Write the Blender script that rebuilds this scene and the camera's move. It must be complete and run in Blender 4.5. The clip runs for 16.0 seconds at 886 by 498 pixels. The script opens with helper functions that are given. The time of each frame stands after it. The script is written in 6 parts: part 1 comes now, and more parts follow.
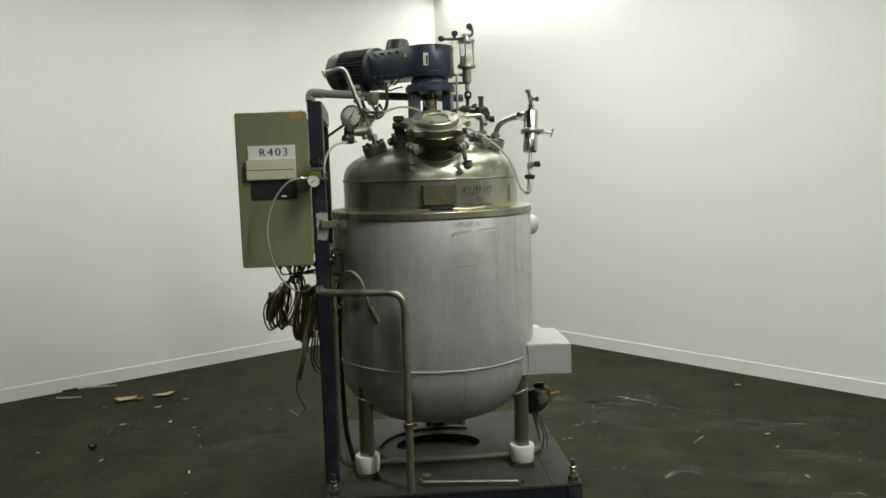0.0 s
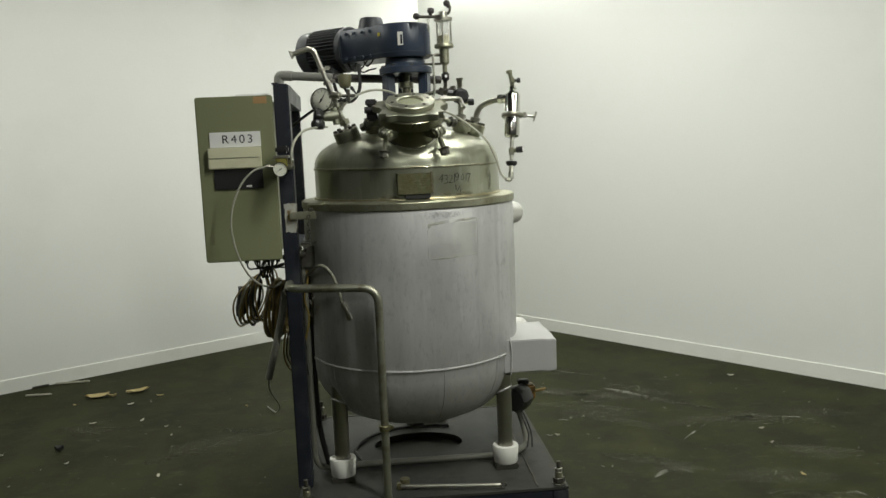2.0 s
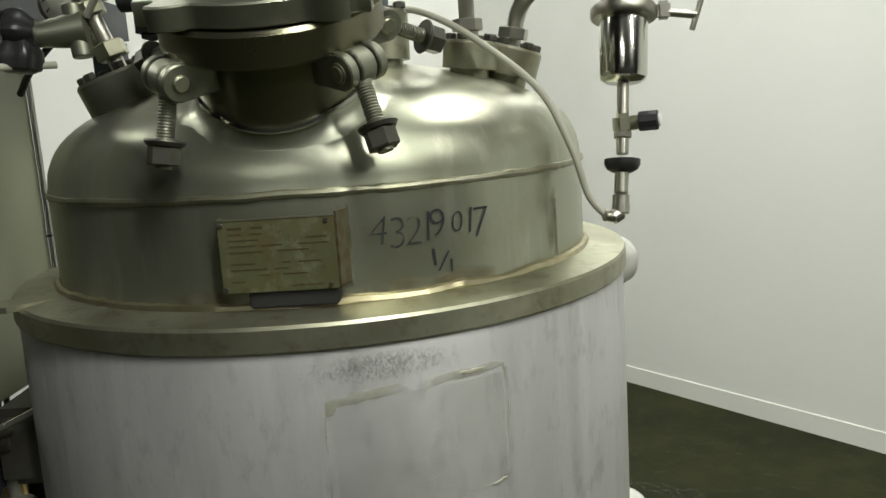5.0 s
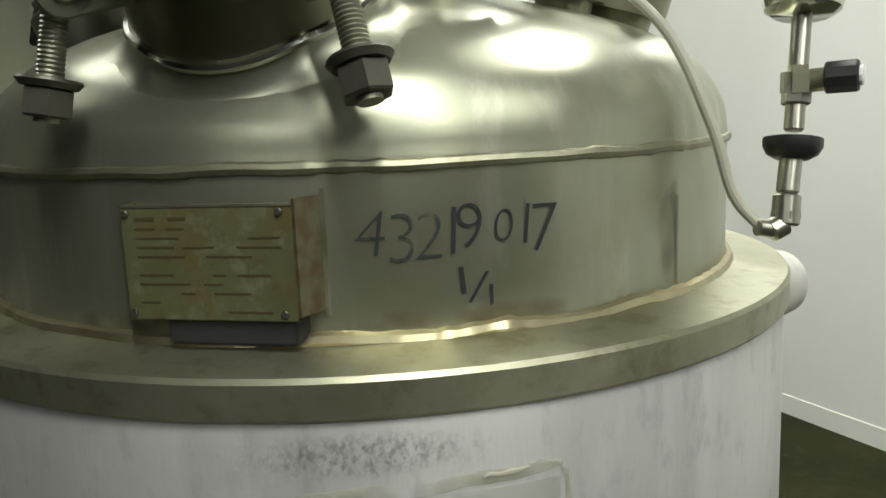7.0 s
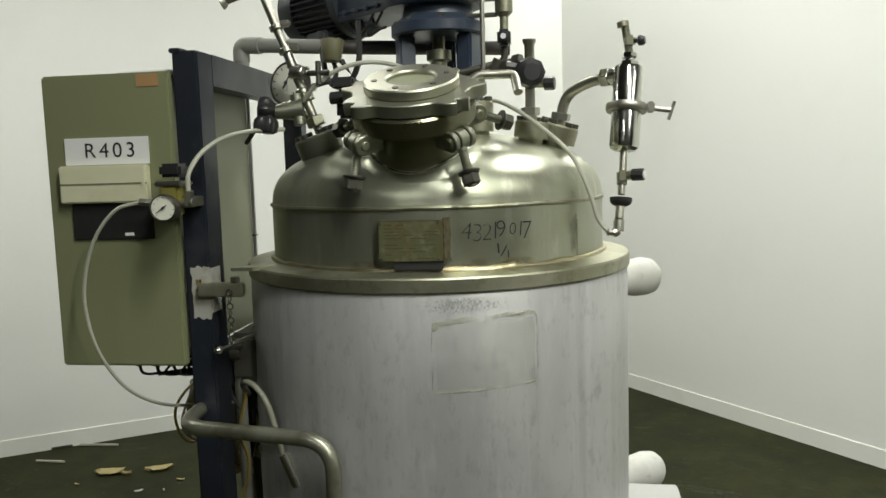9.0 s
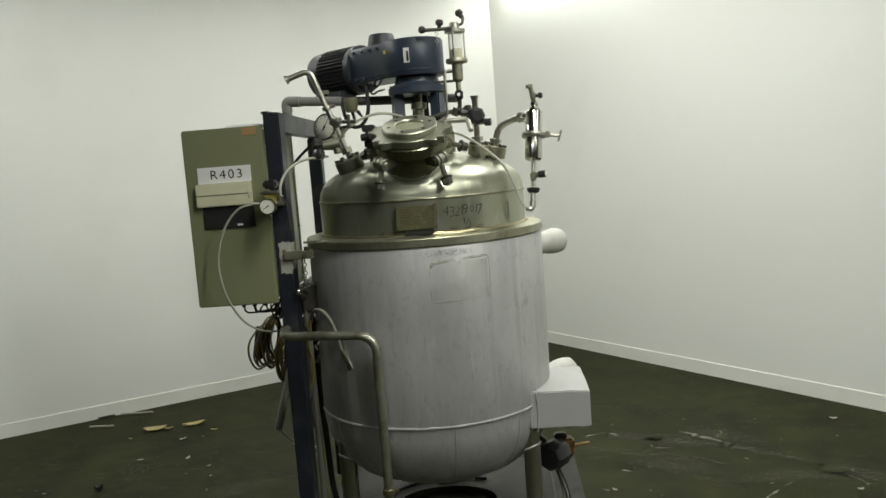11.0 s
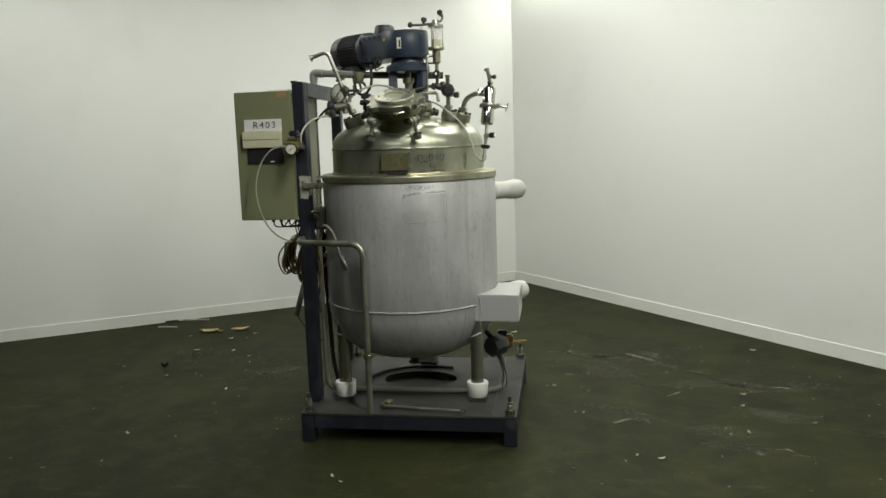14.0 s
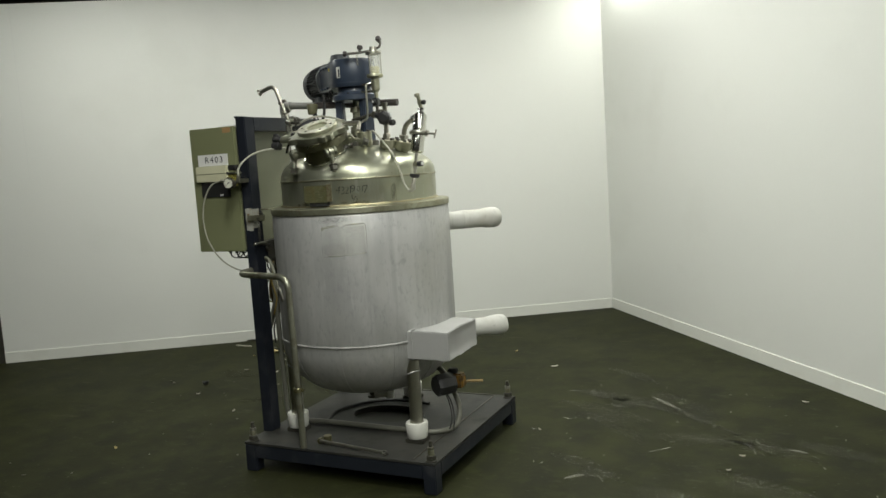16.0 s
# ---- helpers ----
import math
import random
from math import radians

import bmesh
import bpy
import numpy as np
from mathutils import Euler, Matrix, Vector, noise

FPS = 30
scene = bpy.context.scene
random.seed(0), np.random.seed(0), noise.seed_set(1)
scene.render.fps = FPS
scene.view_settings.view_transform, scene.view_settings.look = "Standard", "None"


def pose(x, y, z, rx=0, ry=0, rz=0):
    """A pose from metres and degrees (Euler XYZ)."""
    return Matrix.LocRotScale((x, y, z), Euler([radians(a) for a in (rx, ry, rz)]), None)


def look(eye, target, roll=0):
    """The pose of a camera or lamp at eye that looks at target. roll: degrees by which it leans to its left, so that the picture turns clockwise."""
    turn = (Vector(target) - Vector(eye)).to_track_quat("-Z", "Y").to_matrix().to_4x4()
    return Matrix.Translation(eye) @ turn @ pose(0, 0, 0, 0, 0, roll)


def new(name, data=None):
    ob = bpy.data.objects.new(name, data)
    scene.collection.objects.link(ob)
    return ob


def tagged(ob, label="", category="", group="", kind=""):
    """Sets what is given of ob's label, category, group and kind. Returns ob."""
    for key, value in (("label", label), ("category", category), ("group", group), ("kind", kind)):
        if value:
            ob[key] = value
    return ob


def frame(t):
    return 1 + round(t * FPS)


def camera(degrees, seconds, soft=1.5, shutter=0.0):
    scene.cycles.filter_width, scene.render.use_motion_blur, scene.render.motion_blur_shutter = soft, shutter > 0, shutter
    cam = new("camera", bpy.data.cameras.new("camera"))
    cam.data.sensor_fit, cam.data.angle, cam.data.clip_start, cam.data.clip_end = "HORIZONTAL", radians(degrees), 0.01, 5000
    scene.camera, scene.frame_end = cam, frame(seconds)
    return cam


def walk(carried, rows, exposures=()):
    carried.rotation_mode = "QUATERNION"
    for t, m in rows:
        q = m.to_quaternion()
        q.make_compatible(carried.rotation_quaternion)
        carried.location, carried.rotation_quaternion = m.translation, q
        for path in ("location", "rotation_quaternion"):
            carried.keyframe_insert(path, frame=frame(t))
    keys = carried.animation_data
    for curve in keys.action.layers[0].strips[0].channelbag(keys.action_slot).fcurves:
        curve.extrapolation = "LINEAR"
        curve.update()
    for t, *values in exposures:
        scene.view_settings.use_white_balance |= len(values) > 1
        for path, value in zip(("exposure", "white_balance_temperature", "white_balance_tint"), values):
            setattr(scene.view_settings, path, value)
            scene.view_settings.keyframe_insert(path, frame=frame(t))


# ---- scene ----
cam = camera(57.9, 16.0)
PATH = [
    (0, (-0.242, -2.976, 1.404), (-0.093, -0.993, 1.192), -1.9),
    (0.5, (-0.19, -3.088, 1.398), (-0.04, -1.107, 1.166), -0.4),
    (1, (-0.162, -3.111, 1.405), (-0.031, -1.129, 1.177), -0.3),
    (1.5, (-0.162, -3.027, 1.399), (-0.029, -1.045, 1.161), -0.5),
    (2, (-0.171, -2.799, 1.415), (-0.004, -0.823, 1.16), -2.3),
    (2.5, (-0.111, -2.5, 1.413), (0.049, -0.522, 1.161), -1.8),
    (3, (-0.038, -2.144, 1.427), (0.048, -0.166, 1.146), -1.2),
    (3.5, (0.001, -1.753, 1.427), (0.112, 0.225, 1.154), -2.5),
    (4, (0.067, -1.349, 1.415), (0.097, 0.635, 1.169), -2.5),
    (4.5, (0.133, -1.011, 1.419), (0.038, 0.964, 1.117), -1.8),
    (5, (0.158, -0.733, 1.416), (0.117, 1.238, 1.079), -3.7),
    (5.2, (0.165, -0.646, 1.41), (0.093, 1.322, 1.06), -3.6),
    (7.3, (0.231, -0.405, 1.375), (-0.196, 1.519, 1.034), -2.2),
    (7.5, (0.221, -0.49, 1.397), (-0.159, 1.433, 1.004), -2.7),
    (8, (0.226, -0.75, 1.423), (-0.082, 1.195, 1.075), -2.8),
    (8.5, (0.263, -1.062, 1.417), (-0.056, 0.894, 1.144), -1.1),
    (9, (0.242, -1.362, 1.428), (-0.045, 0.605, 1.209), -1.7),
    (9.2, (0.216, -1.478, 1.453), (-0.044, 0.492, 1.222), -1.8),
    (11.3, (0.249, -2.589, 1.455), (0.115, -0.604, 1.248), -4.2),
    (11.5, (0.259, -2.67, 1.462), (0.118, -0.684, 1.273), -3.5),
    (12, (0.328, -2.938, 1.446), (0.152, -0.953, 1.267), -1.5),
    (12.5, (0.295, -3.135, 1.448), (0.134, -1.152, 1.241), -2.0),
    (13, (0.261, -3.284, 1.429), (0.144, -1.304, 1.169), -2.9),
    (13.5, (0.407, -3.403, 1.434), (0.24, -1.427, 1.175), -2.8),
    (14, (0.704, -3.436, 1.411), (0.412, -1.479, 1.122), -1.8),
    (14.5, (0.977, -3.352, 1.422), (0.604, -1.41, 1.121), -3.2),
    (15, (1.345, -3.278, 1.411), (0.798, -1.369, 1.173), -2.9),
    (15.5, (1.681, -3.091, 1.406), (0.95, -1.247, 1.153), -3.5),
    (16, (1.981, -2.868, 1.405), (1.12, -1.077, 1.181), -3.7),
]
EXPOSURES = [(0.0, 0.06), (2.0, 0.06), (3.0, 0.06), (4.0, 0.09), (5.0, 0.10), (8.0, 0.20), (9.5, 0.22), (11.0, 0.03), (12.0, -0.02), (13.0, 0.03), (16.0, 0.07)]
walk(cam, [(t, look(eye, target, roll)) for t, eye, target, roll in PATH], EXPOSURES)

# ---- world and lights ----
SKY = bpy.data.worlds.new("hall_air")
SKY.use_nodes = True
SKY.node_tree.nodes["Background"].inputs[0].default_value = (0.60, 0.64, 0.60, 1)
SKY.node_tree.nodes["Background"].inputs[1].default_value = 0.02
scene.world = SKY

CORNER = Vector((0.278, 4.069, 0))
ALONG_L = Vector((-0.8355, -0.5495, 0)).normalized()
ALONG_R = Vector((0.6258, -0.7800, 0)).normalized()
IN_L = Vector((ALONG_L.y, -ALONG_L.x, 0)) * -1
IN_L = IN_L if IN_L.y < 0 else -IN_L
IN_R = Vector((-ALONG_R.y, ALONG_R.x, 0))
IN_R = IN_R if IN_R.x < 0 else -IN_R
WALL_TOP, CEIL = 2.80, 3.45
LAMP_WATTS = 60.0


# ---- materials ----
def mat(name, base, rough=0.5, metal=0.0, var=0.12, scale=6.0, fine=90.0, bump=0.05, dirt=None, dirt_amt=0.0, dirt_scale=3.0,
        stretch=(1, 1, 1), rough_var=0.15, coat=0.0, spec=0.5, dirt_edge=(0.55, 0.75), layers=(), alpha=None, dents=0.0, soft=False):
    m = bpy.data.materials.new(name)
    m.use_nodes = True
    nt = m.node_tree
    b = nt.nodes["Principled BSDF"]
    b.inputs["Metallic"].default_value = metal
    b.inputs["Coat Weight"].default_value = coat
    b.inputs["Specular IOR Level"].default_value = spec
    tc = nt.nodes.new("ShaderNodeTexCoord")
    mp = nt.nodes.new("ShaderNodeMapping")
    mp.inputs["Scale"].default_value = stretch
    nt.links.new(tc.outputs["Object"], mp.inputs[0])

    def noise_at(s, detail=4.0):
        n = nt.nodes.new("ShaderNodeTexNoise")
        n.inputs["Scale"].default_value = s
        n.inputs["Detail"].default_value = detail
        nt.links.new(mp.outputs[0], n.inputs["Vector"])
        return n

    def mixed(fac, a, c):
        x = nt.nodes.new("ShaderNodeMix")
        x.data_type = "RGBA"
        if isinstance(fac, float):
            x.inputs[0].default_value = fac
        else:
            nt.links.new(fac, x.inputs[0])
        for slot, v in ((6, a), (7, c)):
            if isinstance(v, tuple):
                x.inputs[slot].default_value = (*v, 1)
            else:
                nt.links.new(v, x.inputs[slot])
        return x.outputs[2]

    big, small = noise_at(scale), noise_at(fine, 2.0)
    lo = tuple(max(0.0, v * (1 - var)) for v in base)
    hi = tuple(min(1.0, v * (1 + var)) for v in base)
    col = mixed(big.outputs[0], lo, hi)
    lo2 = tuple(v * (1 - var) for v in base)
    grain = mixed(small.outputs[0], lo2, hi)
    col = mixed(0.35, col, grain)
    if dirt is not None:
        d = noise_at(dirt_scale, 8.0)
        ramp = nt.nodes.new("ShaderNodeMapRange")
        ramp.inputs["From Min"].default_value, ramp.inputs["From Max"].default_value = dirt_edge
        ramp.inputs["To Max"].default_value = dirt_amt
        nt.links.new(d.outputs[0], ramp.inputs[0])
        col = mixed(ramp.outputs[0], col, dirt)
    for colour, amount, lscale, edge, lstretch in layers:
        lm = nt.nodes.new("ShaderNodeMapping")
        lm.inputs["Scale"].default_value = lstretch
        nt.links.new(tc.outputs["Object"], lm.inputs[0])
        d = nt.nodes.new("ShaderNodeTexNoise")
        d.inputs["Scale"].default_value, d.inputs["Detail"].default_value, d.inputs["Roughness"].default_value = lscale, 9.0, 0.62
        nt.links.new(lm.outputs[0], d.inputs["Vector"])
        ramp = nt.nodes.new("ShaderNodeMapRange")
        ramp.inputs["From Min"].default_value, ramp.inputs["From Max"].default_value = edge
        ramp.inputs["To Max"].default_value = amount
        nt.links.new(d.outputs[0], ramp.inputs[0])
        col = mixed(ramp.outputs[0], col, colour)
    if alpha is not None:
        d = noise_at(alpha[0], 8.0)
        ramp = nt.nodes.new("ShaderNodeMapRange")
        ramp.inputs["From Min"].default_value, ramp.inputs["From Max"].default_value = alpha[1], alpha[2]
        ramp.inputs["To Max"].default_value = alpha[3]
        nt.links.new(d.outputs[0], ramp.inputs[0])
        shown = ramp.outputs[0]
        if soft:
            sm = nt.nodes.new("ShaderNodeMapping")
            sm.inputs["Scale"].default_value, sm.inputs["Location"].default_value = ((2, 2, 0) if soft == "plan" else (2, 0, 2)), ((-1, -1, 0) if soft == "plan" else (-1, 0, -1))
            nt.links.new(tc.outputs["Generated"], sm.inputs[0])
            ball = nt.nodes.new("ShaderNodeTexGradient")
            ball.gradient_type = "SPHERICAL"
            nt.links.new(sm.outputs[0], ball.inputs[0])
            fade = nt.nodes.new("ShaderNodeMapRange")
            fade.inputs["From Max"].default_value = 0.55
            nt.links.new(ball.outputs["Fac"], fade.inputs[0])
            times = nt.nodes.new("ShaderNodeMath")
            times.operation = "MULTIPLY"
            nt.links.new(shown, times.inputs[0])
            nt.links.new(fade.outputs[0], times.inputs[1])
            shown = times.outputs[0]
        nt.links.new(shown, b.inputs["Alpha"])
    nt.links.new(col, b.inputs["Base Color"])
    rr = nt.nodes.new("ShaderNodeMapRange")
    rr.inputs["To Min"].default_value = max(0.02, rough - rough_var)
    rr.inputs["To Max"].default_value = min(1.0, rough + rough_var)
    nt.links.new(big.outputs[0], rr.inputs[0])
    nt.links.new(rr.outputs[0], b.inputs["Roughness"])
    if bump:
        bp = nt.nodes.new("ShaderNodeBump")
        bp.inputs["Strength"].default_value = bump
        bp.inputs["Distance"].default_value = 0.002
        nt.links.new(small.outputs[0], bp.inputs["Height"])
        nt.links.new(bp.outputs[0], b.inputs["Normal"])
        if dents:
            wave = nt.nodes.new("ShaderNodeBump")
            wave.inputs["Strength"].default_value = 1.0
            wave.inputs["Distance"].default_value = dents
            soft = nt.nodes.new("ShaderNodeTexNoise")
            soft.inputs["Scale"].default_value, soft.inputs["Detail"].default_value = 7.0, 1.5
            nt.links.new(tc.outputs["Object"], soft.inputs["Vector"])
            nt.links.new(soft.outputs[0], wave.inputs["Height"])
            nt.links.new(wave.outputs[0], bp.inputs["Normal"])
    return m


def glow(name, colour, strength):
    m = bpy.data.materials.new(name)
    m.use_nodes = True
    nt = m.node_tree
    nt.nodes.remove(nt.nodes["Principled BSDF"])
    e = nt.nodes.new("ShaderNodeEmission")
    e.inputs[0].default_value, e.inputs[1].default_value = (*colour, 1), strength
    nt.links.new(e.outputs[0], nt.nodes["Material Output"].inputs[0])
    return m


WHITE_WALL = mat("wall_paint", (0.778, 0.79, 0.745), 0.62, 0, 0.025, 0.9, 60, 0.06, (0.66, 0.665, 0.61), 0.35, 1.3, rough_var=0.1)
JOINT = mat("joint_filler", (0.755, 0.763, 0.725), 0.65, 0, 0.04, 3.0, 60, 0.05)
WHITE_BASE = mat("skirting_paint", (0.765, 0.775, 0.715), 0.7, 0, 0.05, 2.0, 60, 0.05, (0.62, 0.615, 0.53), 0.35, 5.0)
FLOOR_M = mat("floor_coating", (0.0200, 0.0218, 0.0070), 0.66, 0, 0.40, 0.9, 45, 0.25, (0.038, 0.041, 0.014), 0.6, 2.2, rough_var=0.10, dirt_edge=(0.46, 0.70), spec=0.14,
              layers=(((0.009, 0.010, 0.005), 0.55, 4.0, (0.46, 0.64), (1, 1, 1)), ((0.034, 0.039, 0.012), 0.45, 9.0, (0.50, 0.66), (1, 1, 1)), ((0.075, 0.076, 0.042), 0.45, 7.0, (0.60, 0.74), (0.55, 1.6, 1)), ((0.090, 0.090, 0.060), 0.7, 30.0, (0.63, 0.74), (1, 1, 1))))
# For the added, unseen closing walls: grey set by what the steel reflects.
REFLECTED_HALL = mat("reflected_hall", (0.16, 0.16, 0.145), 0.8, 0, 0.2, 0.5, 20, 0.1)
# Near-black colour stands in for the lack of light in the hall.
UNLIT_HALL = mat("unlit_hall", (0.030, 0.024, 0.022), 0.8, 0, 0.3, 1.0, 20, 0.1)
STEEL = mat("brushed_steel", (0.365, 0.378, 0.285), 0.33, 0.82, 0.10, 5.0, 140, 0.03, (0.34, 0.33, 0.24), 0.5, 6.0, stretch=(1, 1, 1.6), rough_var=0.10,
            layers=(((0.38, 0.38, 0.27), 0.5, 3.2, (0.50, 0.68), (1, 1, 0.7)), ((0.62, 0.62, 0.52), 0.5, 12.0, (0.58, 0.70), (1.6, 1.6, 0.5)), ((0.22, 0.21, 0.15), 0.4, 30.0, (0.66, 0.76), (1, 1, 0.4)), ((0.33, 0.31, 0.20), 0.5, 5.0, (0.54, 0.66), (1, 1, 1.4)), ((0.58, 0.58, 0.50), 0.45, 4.5, (0.52, 0.66), (1.6, 1.6, 0.25))), dents=0.007)
STEEL_RIM = mat("dull_steel", (0.36, 0.36, 0.265), 0.42, 0.85, 0.14, 9.0, 120, 0.05, (0.30, 0.27, 0.18), 0.5, 7.0,
                layers=(((0.25, 0.24, 0.155), 0.75, 5.0, (0.45, 0.64), (1, 1, 1)), ((0.17, 0.15, 0.085), 0.6, 34.0, (0.54, 0.68), (1, 1, 1)), ((0.52, 0.51, 0.40), 0.5, 9.0, (0.56, 0.68), (1, 1, 1))))
POLISHED = mat("polished_steel", (0.66, 0.66, 0.60), 0.15, 1.0, 0.05, 8.0, 150, 0.02, rough_var=0.05)
PIPE_STEEL = mat("pipe_steel", (0.43, 0.42, 0.36), 0.36, 1.0, 0.12, 8.0, 120, 0.04, (0.25, 0.23, 0.18), 0.4, 10.0)
RING_STEEL = mat("turned_steel", (0.41, 0.41, 0.325), 0.42, 1.0, 0.1, 12, 140, 0.04, (0.40, 0.38, 0.28), 0.4, 16)
DARK_STEEL = mat("dark_steel", (0.10, 0.097, 0.080), 0.46, 0.7, 0.2, 12.0, 140, 0.08, (0.10, 0.075, 0.05), 0.5, 12.0)
JACKET = mat("aluminium_paint", (0.50, 0.502, 0.488), 0.50, 0.35, 0.08, 2.2, 150, 0.07, (0.30, 0.30, 0.295), 0.65, 2.6, stretch=(2.4, 2.4, 0.45), rough_var=0.12, dirt_edge=(0.44, 0.68),
             layers=(((0.60, 0.60, 0.588), 0.65, 3.2, (0.53, 0.66), (3.4, 3.4, 0.16)), ((0.35, 0.35, 0.343), 0.45, 6.0, (0.50, 0.70), (4.2, 4.2, 0.09)),
                     ((0.33, 0.33, 0.322), 0.5, 3.0, (0.48, 0.68), (1, 1, 0.6)), ((0.47, 0.47, 0.44), 0.55, 2.0, (0.50, 0.66), (1, 1, 0.7)),
                     ((0.27, 0.27, 0.272), 0.5, 60.0, (0.53, 0.70), (1, 1, 0.45)), ((0.52, 0.52, 0.51), 0.4, 24.0, (0.56, 0.68), (1.5, 1.5, 0.35)), ((0.34, 0.32, 0.26), 0.35, 1.4, (0.52, 0.66), (1, 1, 1)))) 
CAST = mat("cast_steel", (0.285, 0.29, 0.225), 0.45, 0.9, 0.12, 9, 120, 0.10, (0.24, 0.22, 0.14), 0.5, 9, layers=(((0.46, 0.45, 0.37), 0.5, 14.0, (0.56, 0.70), (1, 1, 1)),))
# Shade under the lid and the dark reflection are put into this colour.
NECK_SHADED = mat("shaded_neck_steel", (0.20, 0.195, 0.13), 0.34, 0.95, 0.15, 8, 120, 0.04, (0.11, 0.10, 0.07), 0.5, 8)
LAGGING = mat("lagging_white", (0.56, 0.56, 0.52), 0.65, 0, 0.08, 7.0, 60, 0.25, (0.44, 0.43, 0.37), 0.6, 9.0, dirt_edge=(0.46, 0.66), layers=(((0.30, 0.29, 0.25), 0.5, 26.0, (0.60, 0.70), (1, 1, 1)),))
SHEET = mat("grey_sheet", (0.42, 0.42, 0.41), 0.5, 0.2, 0.08, 6.0, 90, 0.08, (0.30, 0.30, 0.28), 0.4, 6.0)
FOOT_WHITE = mat("nylon_white", (0.72, 0.72, 0.66), 0.5, 0, 0.06, 20, 90, 0.05, (0.48, 0.46, 0.38), 0.35, 14)
NAVY = mat("navy_paint", (0.0125, 0.0155, 0.0230), 0.42, 0, 0.25, 6.0, 90, 0.08, (0.09, 0.09, 0.09), 0.35, 9.0)
DECK = mat("deck_paint", (0.033, 0.0335, 0.0305), 0.55, 0, 0.30, 5.0, 80, 0.15, (0.060, 0.058, 0.048), 0.7, 4.0, spec=0.3, dirt_edge=(0.46, 0.68), layers=(((0.075, 0.070, 0.054), 0.5, 22.0, (0.58, 0.70), (1, 1, 1)), ((0.012, 0.012, 0.011), 0.7, 7.0, (0.52, 0.68), (1, 1, 1)),))
GEAR_BLUE = mat("gear_blue", (0.030, 0.042, 0.066), 0.38, 0, 0.16, 8.0, 90, 0.06, (0.10, 0.11, 0.12), 0.3, 14.0)
MOTOR_GREY = mat("motor_grey", (0.036, 0.041, 0.046), 0.45, 0, 0.2, 10, 90, 0.08)
CAB_GREEN = mat("cabinet_green", (0.205, 0.218, 0.115), 0.5, 0, 0.05, 3.0, 140, 0.10, (0.18, 0.18, 0.11), 0.3, 5.0)
CAB_SIDE = mat("cabinet_side", (0.185, 0.192, 0.125), 0.45, 0, 0.06, 3.0, 120, 0.08)
CREAM = mat("cream_plastic", (0.64, 0.63, 0.44), 0.45, 0, 0.05, 6, 90, 0.03, (0.45, 0.42, 0.28), 0.3, 12)
PAPER = mat("sign_card", (0.78, 0.78, 0.76), 0.35, 0, 0.03, 6, 90, 0.02)
INK = mat("black_ink", (0.018, 0.018, 0.02), 0.5, 0, 0.1, 10, 90, 0)
PEN_FADED = mat("faded_marker", (0.022, 0.030, 0.029), 0.7, 0.0, 0.3, 30, 90, 0, alpha=(60.0, 0.30, 0.48, 0.85))
PEN = mat("marker_ink", (0.012, 0.015, 0.017), 0.7, 0.0, 0.3, 30, 90, 0)
BLACK = mat("black_plastic", (0.022, 0.022, 0.022), 0.38, 0, 0.2, 12, 90, 0.06)
RUBBER = mat("black_rubber", (0.020, 0.020, 0.019), 0.6, 0, 0.2, 12, 90, 0.1)
BRASS = mat("dull_brass", (0.25, 0.235, 0.135), 0.38, 0.9, 0.15, 14, 90, 0.05)
REG_BODY = mat("yellow_olive_cast", (0.27, 0.245, 0.060), 0.42, 0.4, 0.12, 14, 90, 0.05)
PVC = mat("grey_pvc", (0.26, 0.26, 0.235), 0.45, 0, 0.08, 8, 90, 0.04)
TAP_RED = mat("tap_red", (0.026, 0.019, 0.018), 0.4, 0, 0.2, 12, 90, 0.05)
GALV = mat("dull_galvanised", (0.35, 0.35, 0.275), 0.37, 0.8, 0.16, 9, 120, 0.06, (0.15, 0.135, 0.085), 0.6, 12.0, dirt_edge=(0.48, 0.64), layers=(((0.50, 0.50, 0.44), 0.5, 26.0, (0.58, 0.70), (1, 1, 1)),))
PIPE_OLIVE = mat("olive_grey_pipe", (0.155, 0.155, 0.125), 0.45, 0.1, 0.12, 8, 90, 0.04, (0.09, 0.09, 0.07), 0.5, 10)
DARK_PIPE = mat("dark_brown_pipe", (0.050, 0.042, 0.038), 0.5, 0, 0.2, 8, 90, 0.05, (0.025, 0.022, 0.02), 0.5, 9)
HOSE_G = mat("grey_hose", (0.21, 0.21, 0.16), 0.4, 0, 0.08, 12, 90, 0.03)
OLIVE_TAG = mat("olive_tag", (0.125, 0.120, 0.062), 0.55, 0.0, 0.15, 20, 90, 0.03)
HOSE = mat("clear_hose", (0.40, 0.40, 0.325), 0.35, 0, 0.06, 12, 90, 0.03)
CABLE_Y = mat("yellow_cable", (0.20, 0.148, 0.040), 0.45, 0, 0.2, 8, 90, 0.05, (0.12, 0.08, 0.03), 0.5, 9)
CABLE_B = mat("brown_cable", (0.092, 0.068, 0.027), 0.45, 0, 0.25, 8, 90, 0.05)
DIAL = mat("dial_white", (0.66, 0.66, 0.56), 0.35, 0, 0.03, 10, 60, 0)
ORANGE = mat("orange_paint", (0.27, 0.145, 0.028), 0.45, 0, 0.15, 12, 90, 0.05, (0.035, 0.028, 0.018), 0.85, 32.0, dirt_edge=(0.44, 0.60))
ORANGE_TAPE = mat("orange_sticker", (0.37, 0.225, 0.10), 0.5, 0, 0.1, 12, 90, 0.02)
ROD_GOLD = mat("gold_brown_rod", (0.20, 0.14, 0.050), 0.45, 0.4, 0.2, 14, 90, 0.05)
